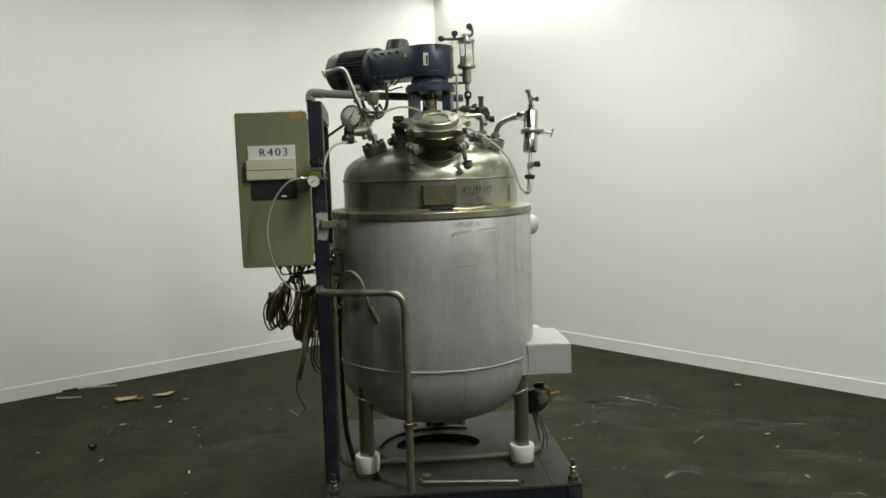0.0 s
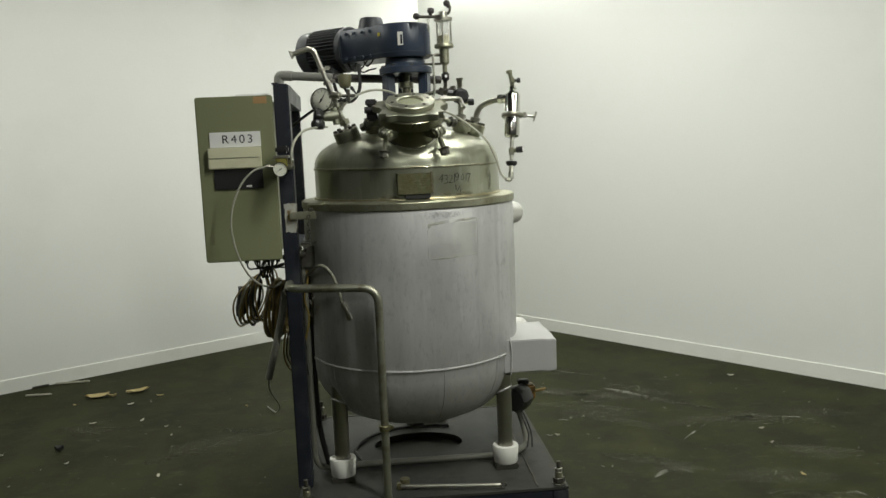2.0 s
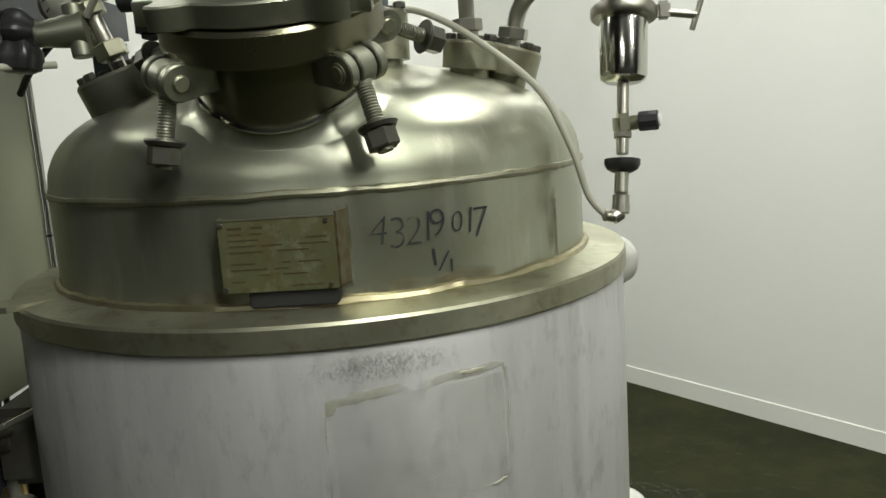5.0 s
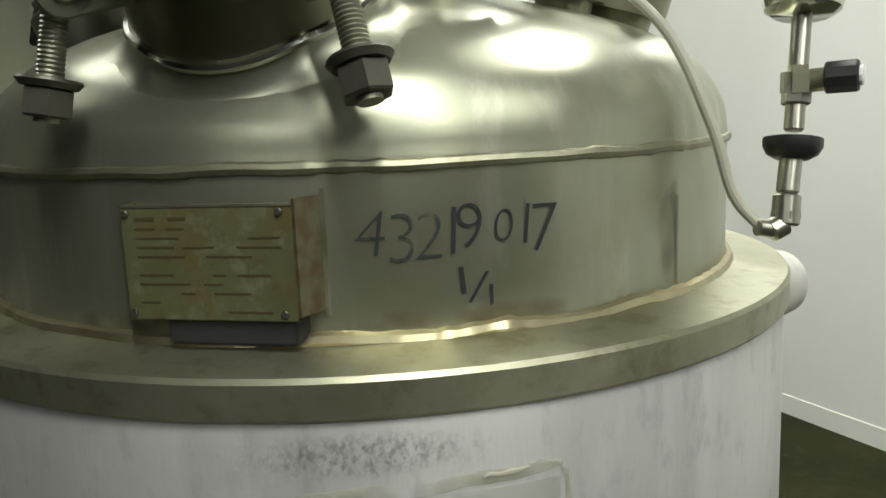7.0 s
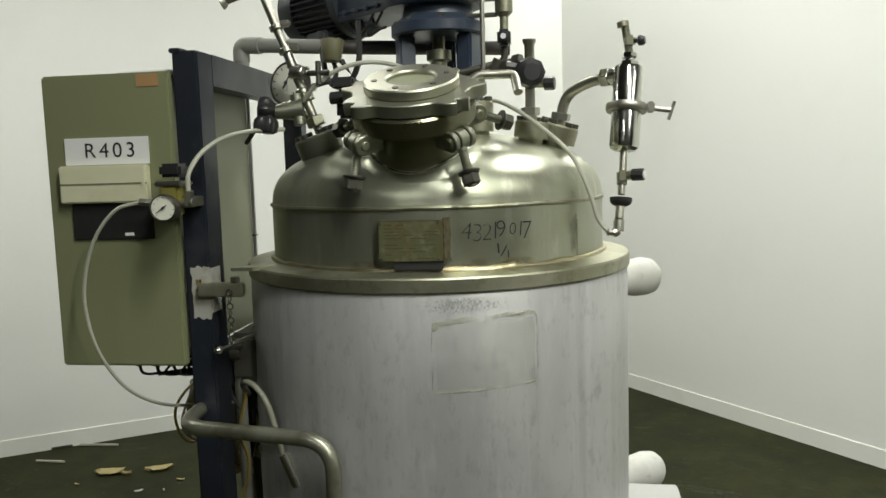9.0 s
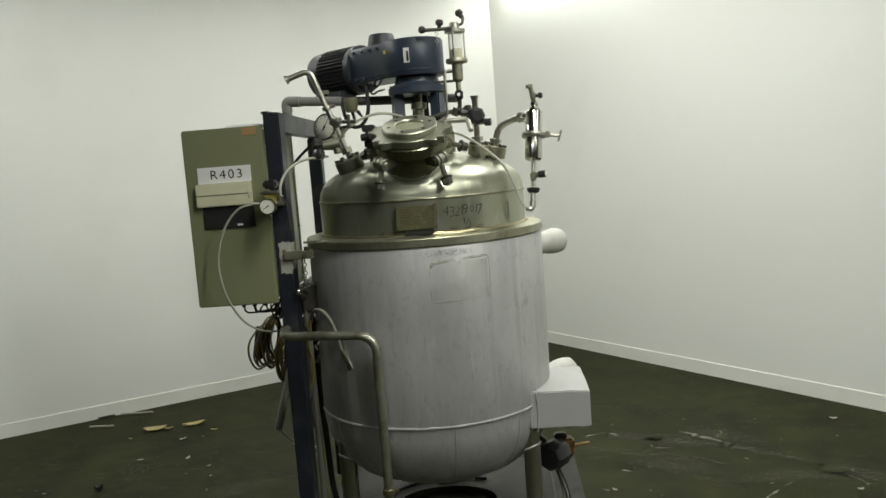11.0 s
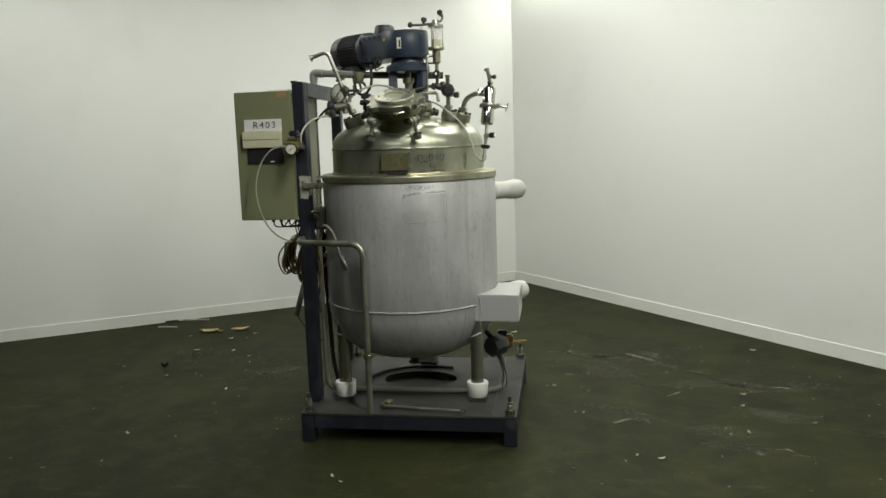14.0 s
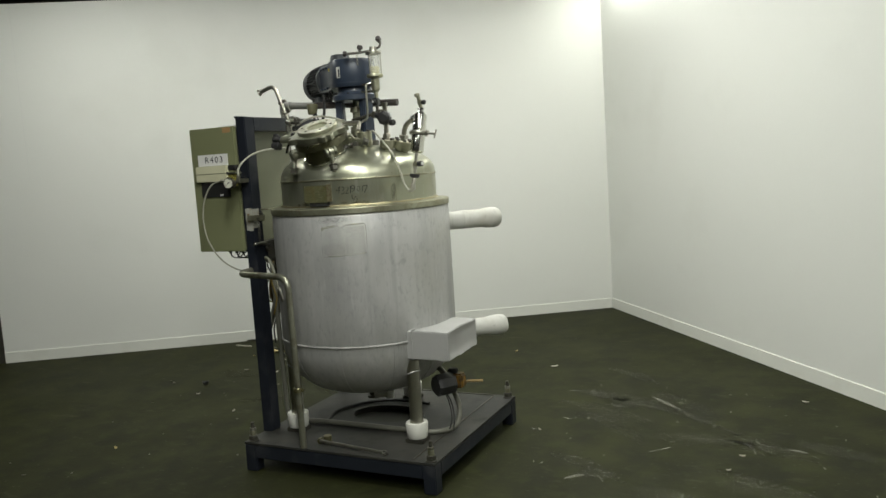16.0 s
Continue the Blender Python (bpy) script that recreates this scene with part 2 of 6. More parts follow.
RUST_PLATE = mat("rusty_plate", (0.115, 0.108, 0.062), 0.5, 0.2, 0.2, 12, 120, 0.08, (0.070, 0.043, 0.017), 0.8, 60.0, dirt_edge=(0.42, 0.60))
PLATE_M = mat("nameplate_metal", (0.098, 0.100, 0.046), 0.5, 0.15, 0.3, 30, 200, 0.05, (0.105, 0.082, 0.028), 0.7, 38.0, dirt_edge=(0.50, 0.68),
              layers=(((0.165, 0.165, 0.105), 0.7, 55.0, (0.52, 0.66), (1, 1, 1)), ((0.07, 0.05, 0.02), 0.6, 80.0, (0.58, 0.70), (1, 1, 1))))
# Dark tone that stands for the shade inside the deck hole.
HOLE_SHADE = mat("hole_shade", (0.055, 0.054, 0.044), 0.8, 0, 0.3, 8, 90, 0.1, (0.03, 0.029, 0.022), 0.6, 6.0)
PLATE_BAR = mat("nameplate_print", (0.062, 0.050, 0.020), 0.5, 0.1, 0.2, 30, 120, 0)
PRIMER = mat("bare_patch", (0.46, 0.46, 0.41), 0.5, 0.2, 0.12, 18, 90, 0.08, (0.33, 0.27, 0.16), 0.6, 45, dirt_edge=(0.48, 0.66))
GHOST = mat("glue_residue", (0.48, 0.48, 0.35), 0.6, 0.0, 0.06, 14, 120, 0, alpha=(14.0, 0.38, 0.70, 0.42))
FADE = mat("label_ghost", (0.58, 0.58, 0.50), 0.55, 0.3, 0.06, 14, 120, 0, alpha=(5.0, 0.36, 0.66, 0.17))
RUST = mat("rust_stain", (0.30, 0.22, 0.10), 0.5, 0.5, 0.3, 20, 90, 0.05)
LEAF_Y = mat("dry_leaf", (0.38, 0.31, 0.14), 0.6, 0, 0.25, 30, 120, 0.1)
CHIP = mat("pale_chip", (0.45, 0.43, 0.35), 0.6, 0, 0.15, 30, 120, 0.1)
TAG_W = mat("tag_white", (0.70, 0.70, 0.64), 0.5, 0, 0.1, 12, 60, 0)
TUBE_GLOW = glow("tube_glow", (1.0, 0.99, 0.93), 9.0)
GLASS = mat("clear_glass", (0.85, 0.87, 0.82), 0.06, 0, 0.02, 10, 60, 0, rough_var=0.03, alpha=(3.0, 0.0, 0.01, 0.16))
SIGHT = mat("hazed_glass", (0.30, 0.31, 0.21), 0.12, 0, 0.1, 20, 90, 0.0, (0.22, 0.22, 0.14), 0.4, 18)
SCALE_D = mat("flaked_paint_dark", (0.15, 0.15, 0.145), 0.6, 0.2, 0.3, 30, 120, 0.15, stretch=(1.4, 1.4, 0.8), alpha=(220.0, 0.46, 0.62, 0.24), soft=True)
SCALE_L = mat("flaked_paint_light", (0.66, 0.66, 0.62), 0.6, 0.0, 0.2, 30, 120, 0.15, alpha=(180.0, 0.50, 0.64, 0.30), soft=True)
STAIN = mat("brown_stain", (0.19, 0.145, 0.07), 0.5, 0.3, 0.3, 20, 90, 0.05, alpha=(30.0, 0.36, 0.74, 0.4), soft=True)
RUN = mat("run_mark", (0.20, 0.19, 0.13), 0.5, 0.7, 0.25, 25, 90, 0.05, alpha=(12.0, 0.30, 0.60, 0.6), soft=True)
RUN_LINE = mat("run_line", (0.22, 0.21, 0.155), 0.5, 0.5, 0.25, 25, 90, 0)
WELD = mat("stained_weld", (0.46, 0.42, 0.27), 0.36, 0.9, 0.25, 16, 90, 0.08, (0.30, 0.17, 0.06), 0.5, 9)
LABEL_Y = mat("label_yellow", (0.62, 0.52, 0.08), 0.5, 0, 0.05, 10, 60, 0)
OIL = mat("pale_oil", (0.55, 0.52, 0.30), 0.3, 0, 0.05, 10, 60, 0)


# ---- mesh tools ----
BASES = {}


def thing(name, base, label, category, group="", kind="", moved=(0, 0, 0)):
    """A top-level thing at base; moved: how far the whole of it stands from the coordinates of its parts."""
    ob = new(name)
    ob.location = Vector(base) + Vector(moved)
    ob.empty_display_size = 0.1
    BASES[ob] = Vector(base)
    return tagged(ob, label, category, group, kind)


def finish(me, mats, angle=35):
    for f in me.polygons:
        f.use_smooth = True
    me.set_sharp_from_angle(angle=radians(angle))
    for m in mats if isinstance(mats, (list, tuple)) else [mats]:
        me.materials.append(m)


def part(name, bm, material, parent, label="", angle=35):
    base = BASES[parent]
    me = bpy.data.meshes.new(name)
    bmesh.ops.translate(bm, verts=bm.verts, vec=-base)
    bmesh.ops.recalc_face_normals(bm, faces=bm.faces)
    bm.to_mesh(me)
    bm.free()
    finish(me, material, angle)
    ob = new(name, me)
    ob.parent = parent
    BASES[ob] = base
    return tagged(ob, label) if label else ob


def solo(name, bm, material, base, label, category, group="", kind="", angle=35):
    me = bpy.data.meshes.new(name)
    bmesh.ops.translate(bm, verts=bm.verts, vec=-Vector(base))
    bmesh.ops.recalc_face_normals(bm, faces=bm.faces)
    bm.to_mesh(me)
    bm.free()
    finish(me, material, angle)
    ob = new(name, me)
    ob.location = base
    BASES[ob] = Vector(base)
    return tagged(ob, label, category, group, kind)


def join(*bms):
    out = bms[0]
    for b in bms[1:]:
        me = bpy.data.meshes.new("joining")
        b.to_mesh(me)
        b.free()
        out.from_mesh(me)
        bpy.data.meshes.remove(me)
    return out


def box(c, s, bevel=0.0, m=None):
    bm = bmesh.new()
    bmesh.ops.create_cube(bm, size=1.0)
    bmesh.ops.scale(bm, vec=s, verts=bm.verts)
    if bevel:
        bmesh.ops.bevel(bm, geom=bm.edges[:], offset=bevel, segments=2, affect="EDGES")
    if m is not None:
        bm.transform(m.to_3x3().to_4x4())
    bmesh.ops.translate(bm, verts=bm.verts, vec=Vector(c))
    return bm


def span(x0, x1, y0, y1, z0, z1, bevel=0.0):
    return box(((x0 + x1) / 2, (y0 + y1) / 2, (z0 + z1) / 2), (x1 - x0, y1 - y0, z1 - z0), bevel)


def frame_of(direction):
    d = Vector(direction).normalized()
    return d.to_track_quat("Z", "Y").to_matrix().to_4x4()


def lathe(profile, base=(0, 0, 0), axis=(0, 0, 1), n=48):
    """Turns (radius, height) pairs about an axis through base."""
    bm = bmesh.new()
    m = Matrix.Translation(base) @ frame_of(axis)
    rings = []
    for r, z in profile:
        if r < 1e-5:
            rings.append([bm.verts.new(m @ Vector((0, 0, z)))])
        else:
            rings.append([bm.verts.new(m @ Vector((r * math.cos(2 * math.pi * k / n), r * math.sin(2 * math.pi * k / n), z))) for k in range(n)])
    for a, b in zip(rings, rings[1:]):
        for k in range(n):
            j = (k + 1) % n
            if len(a) > 1 and len(b) > 1:
                bm.faces.new((a[k], a[j], b[j], b[k]))
            elif len(a) > 1:
                bm.faces.new((a[k], a[j], b[0]))
            elif len(b) > 1:
                bm.faces.new((a[0], b[j], b[k]))
    return bm


def rod(p0, p1, r, r1=None, n=20, bevel=0.0):
    p0, p1 = Vector(p0), Vector(p1)
    h = (p1 - p0).length
    r1 = r if r1 is None else r1
    e = bevel or min(0.0015, r * 0.2, h * 0.2)
    return lathe([(0, 0), (r - e, 0), (r, e), (r1, h - e), (r1 - e, h), (0, h)], p0, p1 - p0, n)


def nut(p0, p1, r):
    return rod(p0, p1, r, n=6)


def curve_points(pts, steps=8):
    p = [Vector(q) for q in pts]
    p = [2 * p[0] - p[1], *p, 2 * p[-1] - p[-2]]
    out = []
    for i in range(1, len(p) - 2):
        for k in range(steps):
            t = k / steps
            a, b, c, d = p[i - 1], p[i], p[i + 1], p[i + 2]
            out.append(0.5 * ((2 * b) + (c - a) * t + (2 * a - 5 * b + 4 * c - d) * t * t + (3 * b - a - 3 * c + d) * t ** 3))
    out.append(p[-2])
    return out


def rounded(pts, r, steps=6):
    """A path of straight runs with bends of radius about r."""
    p = [Vector(q) for q in pts]
    out = [p[0]]
    for a, b, c in zip(p, p[1:], p[2:]):
        u, v = (a - b), (c - b)
        k = min(r, u.length * 0.49, v.length * 0.49)
        s, e = b + u.normalized() * k, b + v.normalized() * k
        for i in range(steps + 1):
            t = i / steps
            out.append((1 - t) ** 2 * s + 2 * t * (1 - t) * b + t * t * e)
    return out + [p[-1]]


def sweep(path, r, n=12):
    bm = bmesh.new()
    p = [Vector(q) for q in path]
    tang = [(p[min(i + 1, len(p) - 1)] - p[max(i - 1, 0)]).normalized() for i in range(len(p))]
    ref = tang[0].orthogonal().normalized()
    rings = []
    for q, t in zip(p, tang):
        ref = (ref - t * ref.dot(t)).normalized()
        side = t.cross(ref)
        rings.append([bm.verts.new(q + r * (math.cos(2 * math.pi * k / n) * ref + math.sin(2 * math.pi * k / n) * side)) for k in range(n)])
    for a, b in zip(rings, rings[1:]):
        for k in range(n):
            bm.faces.new((a[k], a[(k + 1) % n], b[(k + 1) % n], b[k]))
    bm.faces.new(rings[0][::-1])
    bm.faces.new(rings[-1])
    return bm


def hose(pts, r, n=10, steps=8):
    return sweep(curve_points(pts, steps), r, n)


def ring(c, axis, big, small, n=40, k=10):
    prof = [(big + small * math.cos(2 * math.pi * i / k), small * math.sin(2 * math.pi * i / k)) for i in range(k + 1)]
    return lathe(prof, c, axis, n)


def letters(text, size, thin=0.0, gap=1.0):
    """The built-in font's outline of a text as a flat mesh, with its verts in the xy plane."""
    cu = bpy.data.curves.new("letters", "FONT")
    cu.body, cu.size, cu.align_x, cu.align_y = text, size, "CENTER", "CENTER"
    cu.offset, cu.space_character = -thin, gap
    ob = new("letters", cu)
    deps = bpy.context.evaluated_depsgraph_get()
    me = bpy.data.meshes.new_from_object(ob.evaluated_get(deps))
    bm = bmesh.new()
    bm.from_mesh(me)
    bpy.data.objects.remove(ob)
    bpy.data.meshes.remove(me)
    return bm


# ---- the room ----
def prism(pts, z0, z1):
    bm = bmesh.new()
    lo = [bm.verts.new((p[0], p[1], z0)) for p in pts]
    hi = [bm.verts.new((p[0], p[1], z1)) for p in pts]
    bm.faces.new(lo[::-1])
    bm.faces.new(hi)
    for k in range(len(pts)):
        j = (k + 1) % len(pts)
        bm.faces.new((lo[k], lo[j], hi[j], hi[k]))
    return bm


def wall_strip(a, b, inward, thick, z0, z1):
    """A wall from a to b whose room face lies on that line and whose body lies outside."""
    return prism([a, b, b - inward * thick, a - inward * thick], z0, z1)


L_END = CORNER + ALONG_L * 5.075
R_END = CORNER + ALONG_R * 9.5
solo("wall_north", wall_strip(CORNER - ALONG_L * 0.0, L_END, IN_L, 0.12, 0, WALL_TOP), WHITE_WALL, (-1.7, 2.6, 0),
     "white painted partition wall with faint panel joints and scuffs", "wall", kind="structure")
solo("wall_east", wall_strip(CORNER - ALONG_R * 0.12, R_END, IN_R, 0.12, 0, CEIL), WHITE_WALL, (2.0, 2.0, 0),
     "white painted wall brightly lit by a fluorescent lamp", "wall", kind="structure")


def skirting(name, a, b, inward, base):
    u = (b - a).normalized()
    bm = bmesh.new()
    sect = [(0.0, 0.0), (0.006, 0.0), (0.006, 0.0830), (0.0054, 0.0848), (0.004, 0.0856), (0.0, 0.0860)]
    ends = [[bm.verts.new(p + inward * d + Vector((0, 0, z))) for d, z in sect] for p in (a, b)]
    for k in range(len(sect)):
        j = (k + 1) % len(sect)
        bm.faces.new((ends[0][k], ends[0][j], ends[1][j], ends[1][k]))
    bm.faces.new(ends[0][::-1])
    bm.faces.new(ends[1])
    solo(name, bm, WHITE_BASE, base, "white painted skirting board along the wall foot", "skirting board", kind="structure", angle=6)


for s in (4.73,):
    p = CORNER + ALONG_L * s
    solo("trim", wall_strip(p - ALONG_L * 0.0022 + IN_L * 0.0006, p + ALONG_L * 0.0022 + IN_L * 0.0006, IN_L, 0.004, 1.45, WALL_TOP - 0.01), JOINT, (p.x, p.y, 0),
         "faint filled joint between the partition's boards", "panel joint", kind="structure")
skirting("baseboard", CORNER + IN_R * 0.015, L_END, IN_L, (-1.7, 2.6, 0))
skirting("baseboard", CORNER, R_END, IN_R, (2.0, 2.0, 0))
floor_pts = [(-8, -9), (10, -9), (10, 9), (-8, 9)]
solo("floor", prism(floor_pts, -0.1, 0.0), FLOOR_M, (0, 0, 0), "dark green-black coated concrete floor with scuffs", "floor", kind="structure")
solo("ceiling", prism(floor_pts, CEIL, CEIL + 0.1), UNLIT_HALL, (0, 0, CEIL), "hall ceiling, coloured near-black to look unlit", "ceiling", kind="structure")
solo("wall_outer", join(span(-8, -7.9, -9, 9, 0, CEIL), span(-8, 10, 8.9, 9, 0, CEIL)), UNLIT_HALL, (-8, 0, 0),
     "hall wall beyond the partition, coloured near-black to look unlit", "wall", kind="structure")
solo("wall_south", span(-8, 10, -9, -8.9, 0, CEIL), REFLECTED_HALL, (0, -9, 0), "plain grey wall added out of view to close the hall", "wall", kind="structure")
solo("wall_west", span(9.9, 10, -9, 9, 0, CEIL), REFLECTED_HALL, (10, 0, 0), "plain grey wall added out of view to close the hall", "wall", kind="structure")
# post at the open end of the partition
solo("trim", wall_strip(L_END + ALONG_L * 0.002, L_END + ALONG_L * 0.09, IN_L, 0.14, 0, 0.75), DARK_STEEL, L_END,
     "dark metal guard post at the partition's open end", "post", kind="structure")


def strip_lamp(centre, along, drop, length=1.5, wide=0.15):
    """A twin fluorescent batten: housing, tubes, caps, and the lamp that lights the room."""
    c = Vector(centre)
    u = Vector(along).normalized()
    t = thing("fluorescent_lamp", c, "white fluorescent batten lamp, lit, hung below the ceiling", "ceiling lamp", "fluorescent lamps")
    m = Matrix.Rotation(math.atan2(u.y, u.x), 4, "Z")
    part("housing", box(c + Vector((0, 0, 0.045)), (length, wide, 0.05), 0.006, m), WHITE_BASE, t)
    side = Vector((-u.y, u.x, 0))
    for s in (-1, 1):
        q = c + side * wide * 0.27 * s
        part("tube", rod(q - u * (length / 2 - 0.03), q + u * (length / 2 - 0.03), 0.013, n=12), TUBE_GLOW, t)
    for s in (-1, 1):
        part("end_cap", box(c + u * s * (length / 2 - 0.012), (0.024, wide, 0.05), 0.004, m), WHITE_BASE, t)
        top = c + u * s * length * 0.3 + Vector((0, 0, 0.07))
        part("hanger", rod(top, (top.x, top.y, CEIL + 0.01), 0.006, n=8), DARK_STEEL, t)
    la = bpy.data.lights.new("tube_light", "AREA")
    la.shape, la.size, la.size_y = "RECTANGLE", length - 0.06, wide * 0.9
    la.energy, la.color = drop, (0.975, 0.99, 0.915)
    lo = new("tube_light", la)
    lo.parent = t
    lo.matrix_local = Matrix.Translation((0, 0, -0.02)) @ Matrix.Rotation(math.atan2(u.y, u.x), 4, "Z")
    return t


strip_lamp(CORNER + ALONG_R * 1.03 + IN_R * 0.090 + Vector((0, 0, 2.845)), ALONG_R, LAMP_WATTS * 0.18, 1.7, 0.10)
for s, o, k in ((2.3, 1.4, 0.67), (5.4, 1.6, 0.25)):
    strip_lamp(CORNER + ALONG_R * s + IN_R * o + Vector((0, 0, 3.08)), ALONG_R, LAMP_WATTS * k, 1.8)
for s, o, k in ((2.1, 1.5, 0.21), (4.1, 1.3, 0.41)):
    strip_lamp(CORNER + ALONG_L * s + IN_L * o + Vector((0, 0, 3.08)), ALONG_L, LAMP_WATTS * k)
for s, o, k in ((4.5, 2.9, 0.75), (6.8, 2.8, 1.1), (5.6, 5.8, 0.35)):
    strip_lamp(CORNER + ALONG_R * s + IN_R * o + Vector((0, 0, 3.08)), ALONG_R, LAMP_WATTS * k)

# ---- skid ----
SX, SY, SZ = 0.5, 0.975, 0.14
skid = thing("skid", (0, SY / 2, 0), "navy-blue steel skid base with worn grey deck and oval drain hole", "skid base")


def deck_plate(z0, z1, cx, cy, rx, ry):
    bm = bmesh.new()
    corners = [math.atan2(sy - cy, sx - cx) for sx in (-SX, SX) for sy in (0, SY)]
    angles = sorted({*[2 * math.pi * k / 48 - math.pi for k in range(48)], *corners})
    rows = []
    for a in angles:
        ca, sa = math.cos(a), math.sin(a)
        k = min(((SX if ca > 0 else -SX) - cx) / ca if abs(ca) > 1e-6 else 9, ((SY if sa > 0 else 0) - cy) / sa if abs(sa) > 1e-6 else 9)
        o = (cx + k * ca, cy + k * sa)
        h = 1 / math.hypot(ca / rx, sa / ry)
        i = (cx + h * ca, cy + h * sa)
        rows.append([bm.verts.new((*o, z1)), bm.verts.new((*i, z1)), bm.verts.new((*i, z0)), bm.verts.new((*o, z0))])
    for a, b in zip(rows, rows[1:] + rows[:1]):
        for k in range(4):
            bm.faces.new((a[k], a[(k + 1) % 4], b[(k + 1) % 4], b[k]))
    return bm


part("deck", deck_plate(SZ - 0.010, SZ, -0.028, 0.548, 0.190, 0.128), DECK, skid, "worn grey-blue deck plate")
# A shallow dish added below the hole to keep its inside dark.
hole_dish = lathe([(0, 0.095), (0.20, 0.095), (0.21, 0.101), (0.21, 0.1295), (0.205, 0.1295), (0.205, 0.105), (0, 0.105)], (-0.028, 0.548, 0), (0, 0, 1), 40)
bmesh.ops.scale(hole_dish, vec=(1, 0.70, 1), verts=hole_dish.verts, space=Matrix.Translation((0, -0.548, 0)))
part("hole_backing", hole_dish, HOLE_SHADE, skid, "dark dish added under the deck hole for its shaded inside")
for y0, y1, x0, x1 in ((0.001, 0.05, -SX + 0.0605, SX - 0.0605), (SY - 0.05, SY - 0.001, -SX + 0.0605, SX - 0.0605), (0.0605, SY - 0.0605, -SX + 0.001, -SX + 0.05), (0.0605, SY - 0.0605, SX - 0.05, SX - 0.001)):
    part("side_rail", span(x0, x1, y0, y1, 0.065, SZ - 0.0105, 0.004), NAVY, skid)
for x in (-SX, SX - 0.06):
    for y in (0.0, SY - 0.06):
        part("skid_leg", span(x, x + 0.06, y, y + 0.06, 0.0, SZ - 0.0105, 0.004), NAVY, skid)
for x, y in ((-0.468, 0.030), (0.470, 0.030), (0.470, 0.945), (-0.468, 0.945)):
    b = part("levelling_bolt", rod((x, y, SZ), (x, y, 0.228), 0.0085, n=12), DARK_STEEL, skid)
    part("washer", rod((x, y, SZ), (x, y, SZ + 0.005), 0.026), DARK_STEEL, b)
    part("nut", nut((x, y, SZ + 0.006), (x, y, SZ + 0.026), 0.022), DARK_STEEL, b)
    part("spacer", rod((x, y, SZ + 0.026), (x, y, SZ + 0.048), 0.014), STEEL_RIM, b)
    part("nut", nut((x, y, SZ + 0.049), (x, y, SZ + 0.062), 0.015), PIPE_STEEL, b)
part("deck_seam", span(0.385, 0.391, 0.02, SY - 0.02, SZ, SZ + 0.003), DARK_STEEL, skid)
part("deck_seam", span(-0.445, 0.385, 0.955, 0.960, SZ, SZ + 0.003), DARK_STEEL, skid)

# ---- vessel ----
VX, VY = -0.030, 0.437
vessel = thing("reactor_vessel", (VX, VY, 0.14), "reactor vessel with silver-grey jacket and bare steel dome on legs", "reactor vessel")
AX = (VX, VY, 0)
HEAD = [(0.4190, 0.607), (0.4168, 0.565), (0.4090, 0.525), (0.390, 0.477), (0.360, 0.432), (0.312, 0.388), (0.242, 0.353), (0.152, 0.330), (0.062, 0.319), (0, 0.316)]
DOME = [(0.367, 1.222), (0.367, 1.335), (0.3665, 1.350), (0.362, 1.376), (0.345, 1.406), (0.312, 1.432), (0.270, 1.451), (0.220, 1.466), (0.160, 1.480), (0.080, 1.491), (0, 1.495)]
jacket = part("jacket", lathe([(0, 1.194), (0.416, 1.194), (0.4200, 1.187), (0.4210, 1.0), (0.4210, 0.8), (0.4200, 0.61), *HEAD], AX, n=96), JACKET, vessel, "silver-grey painted sheet jacket with streaks")
part("dome", lathe([(p.x, p.y) for p in curve_points([(r, z, 0) for r, z in DOME], 3)], AX, n=96), STEEL, vessel, "bare stainless steel dished dome")
part("rim_flange", lathe([(0.366, 1.1945), (0.4225, 1.1945), (0.4245, 1.197), (0.4245, 1.219), (0.422, 1.2225), (0.395, 1.2245), (0.366, 1.2285)], AX, n=96), STEEL_RIM, vessel, "dull steel rim flange round the dome")


def bead(r, z, size, wave, n=360):
    """A hand-laid weld all round the vessel: an uneven bead with ripples."""
    bm = bmesh.new()
    rings = []
    for k in range(n):
        a = 2 * math.pi * k / n
        ca, sa = math.cos(a), math.sin(a)
        w = noise.noise((ca * 7, sa * 7, z * 31))
        g = size * (1 + 0.35 * noise.noise((ca * 40, sa * 40, z * 17)))
        zc, rc = z + wave * w, r + 0.25 * wave * noise.noise((ca * 11, sa * 11, z * 5))
        rings.append([bm.verts.new((VX + (rc + g * math.cos(q)) * ca, VY + (rc + g * math.cos(q)) * sa, zc + 1.15 * g * math.sin(q))) for q in [2 * math.pi * i / 8 for i in range(8)]])
    for p, q in zip(rings, rings[1:] + rings[:1]):
        for i in range(8):
            bm.faces.new((p[i], p[(i + 1) % 8], q[(i + 1) % 8], q[i]))
    return bm


part("weld_seam", bead(0.3665, 1.343, 0.0040, 0.0016), STEEL_RIM, vessel)
part("weld_seam", bead(0.3685, 1.228, 0.0058, 0.003), WELD, vessel, "rust-stained weld at the dome's foot")
part("weld_seam", bead(0.4195, 0.609, 0.0045, 0.002), JACKET, vessel)


def dome_z(x, y):
    r = math.hypot(x - VX, y - VY)
    for (r1, z1), (r0, z0) in zip(DOME, DOME[1:]):
        if r0 <= r <= r1 and r1 > r0:
            return z0 + (z1 - z0) * (r - r0) / (r1 - r0)
    return 1.34


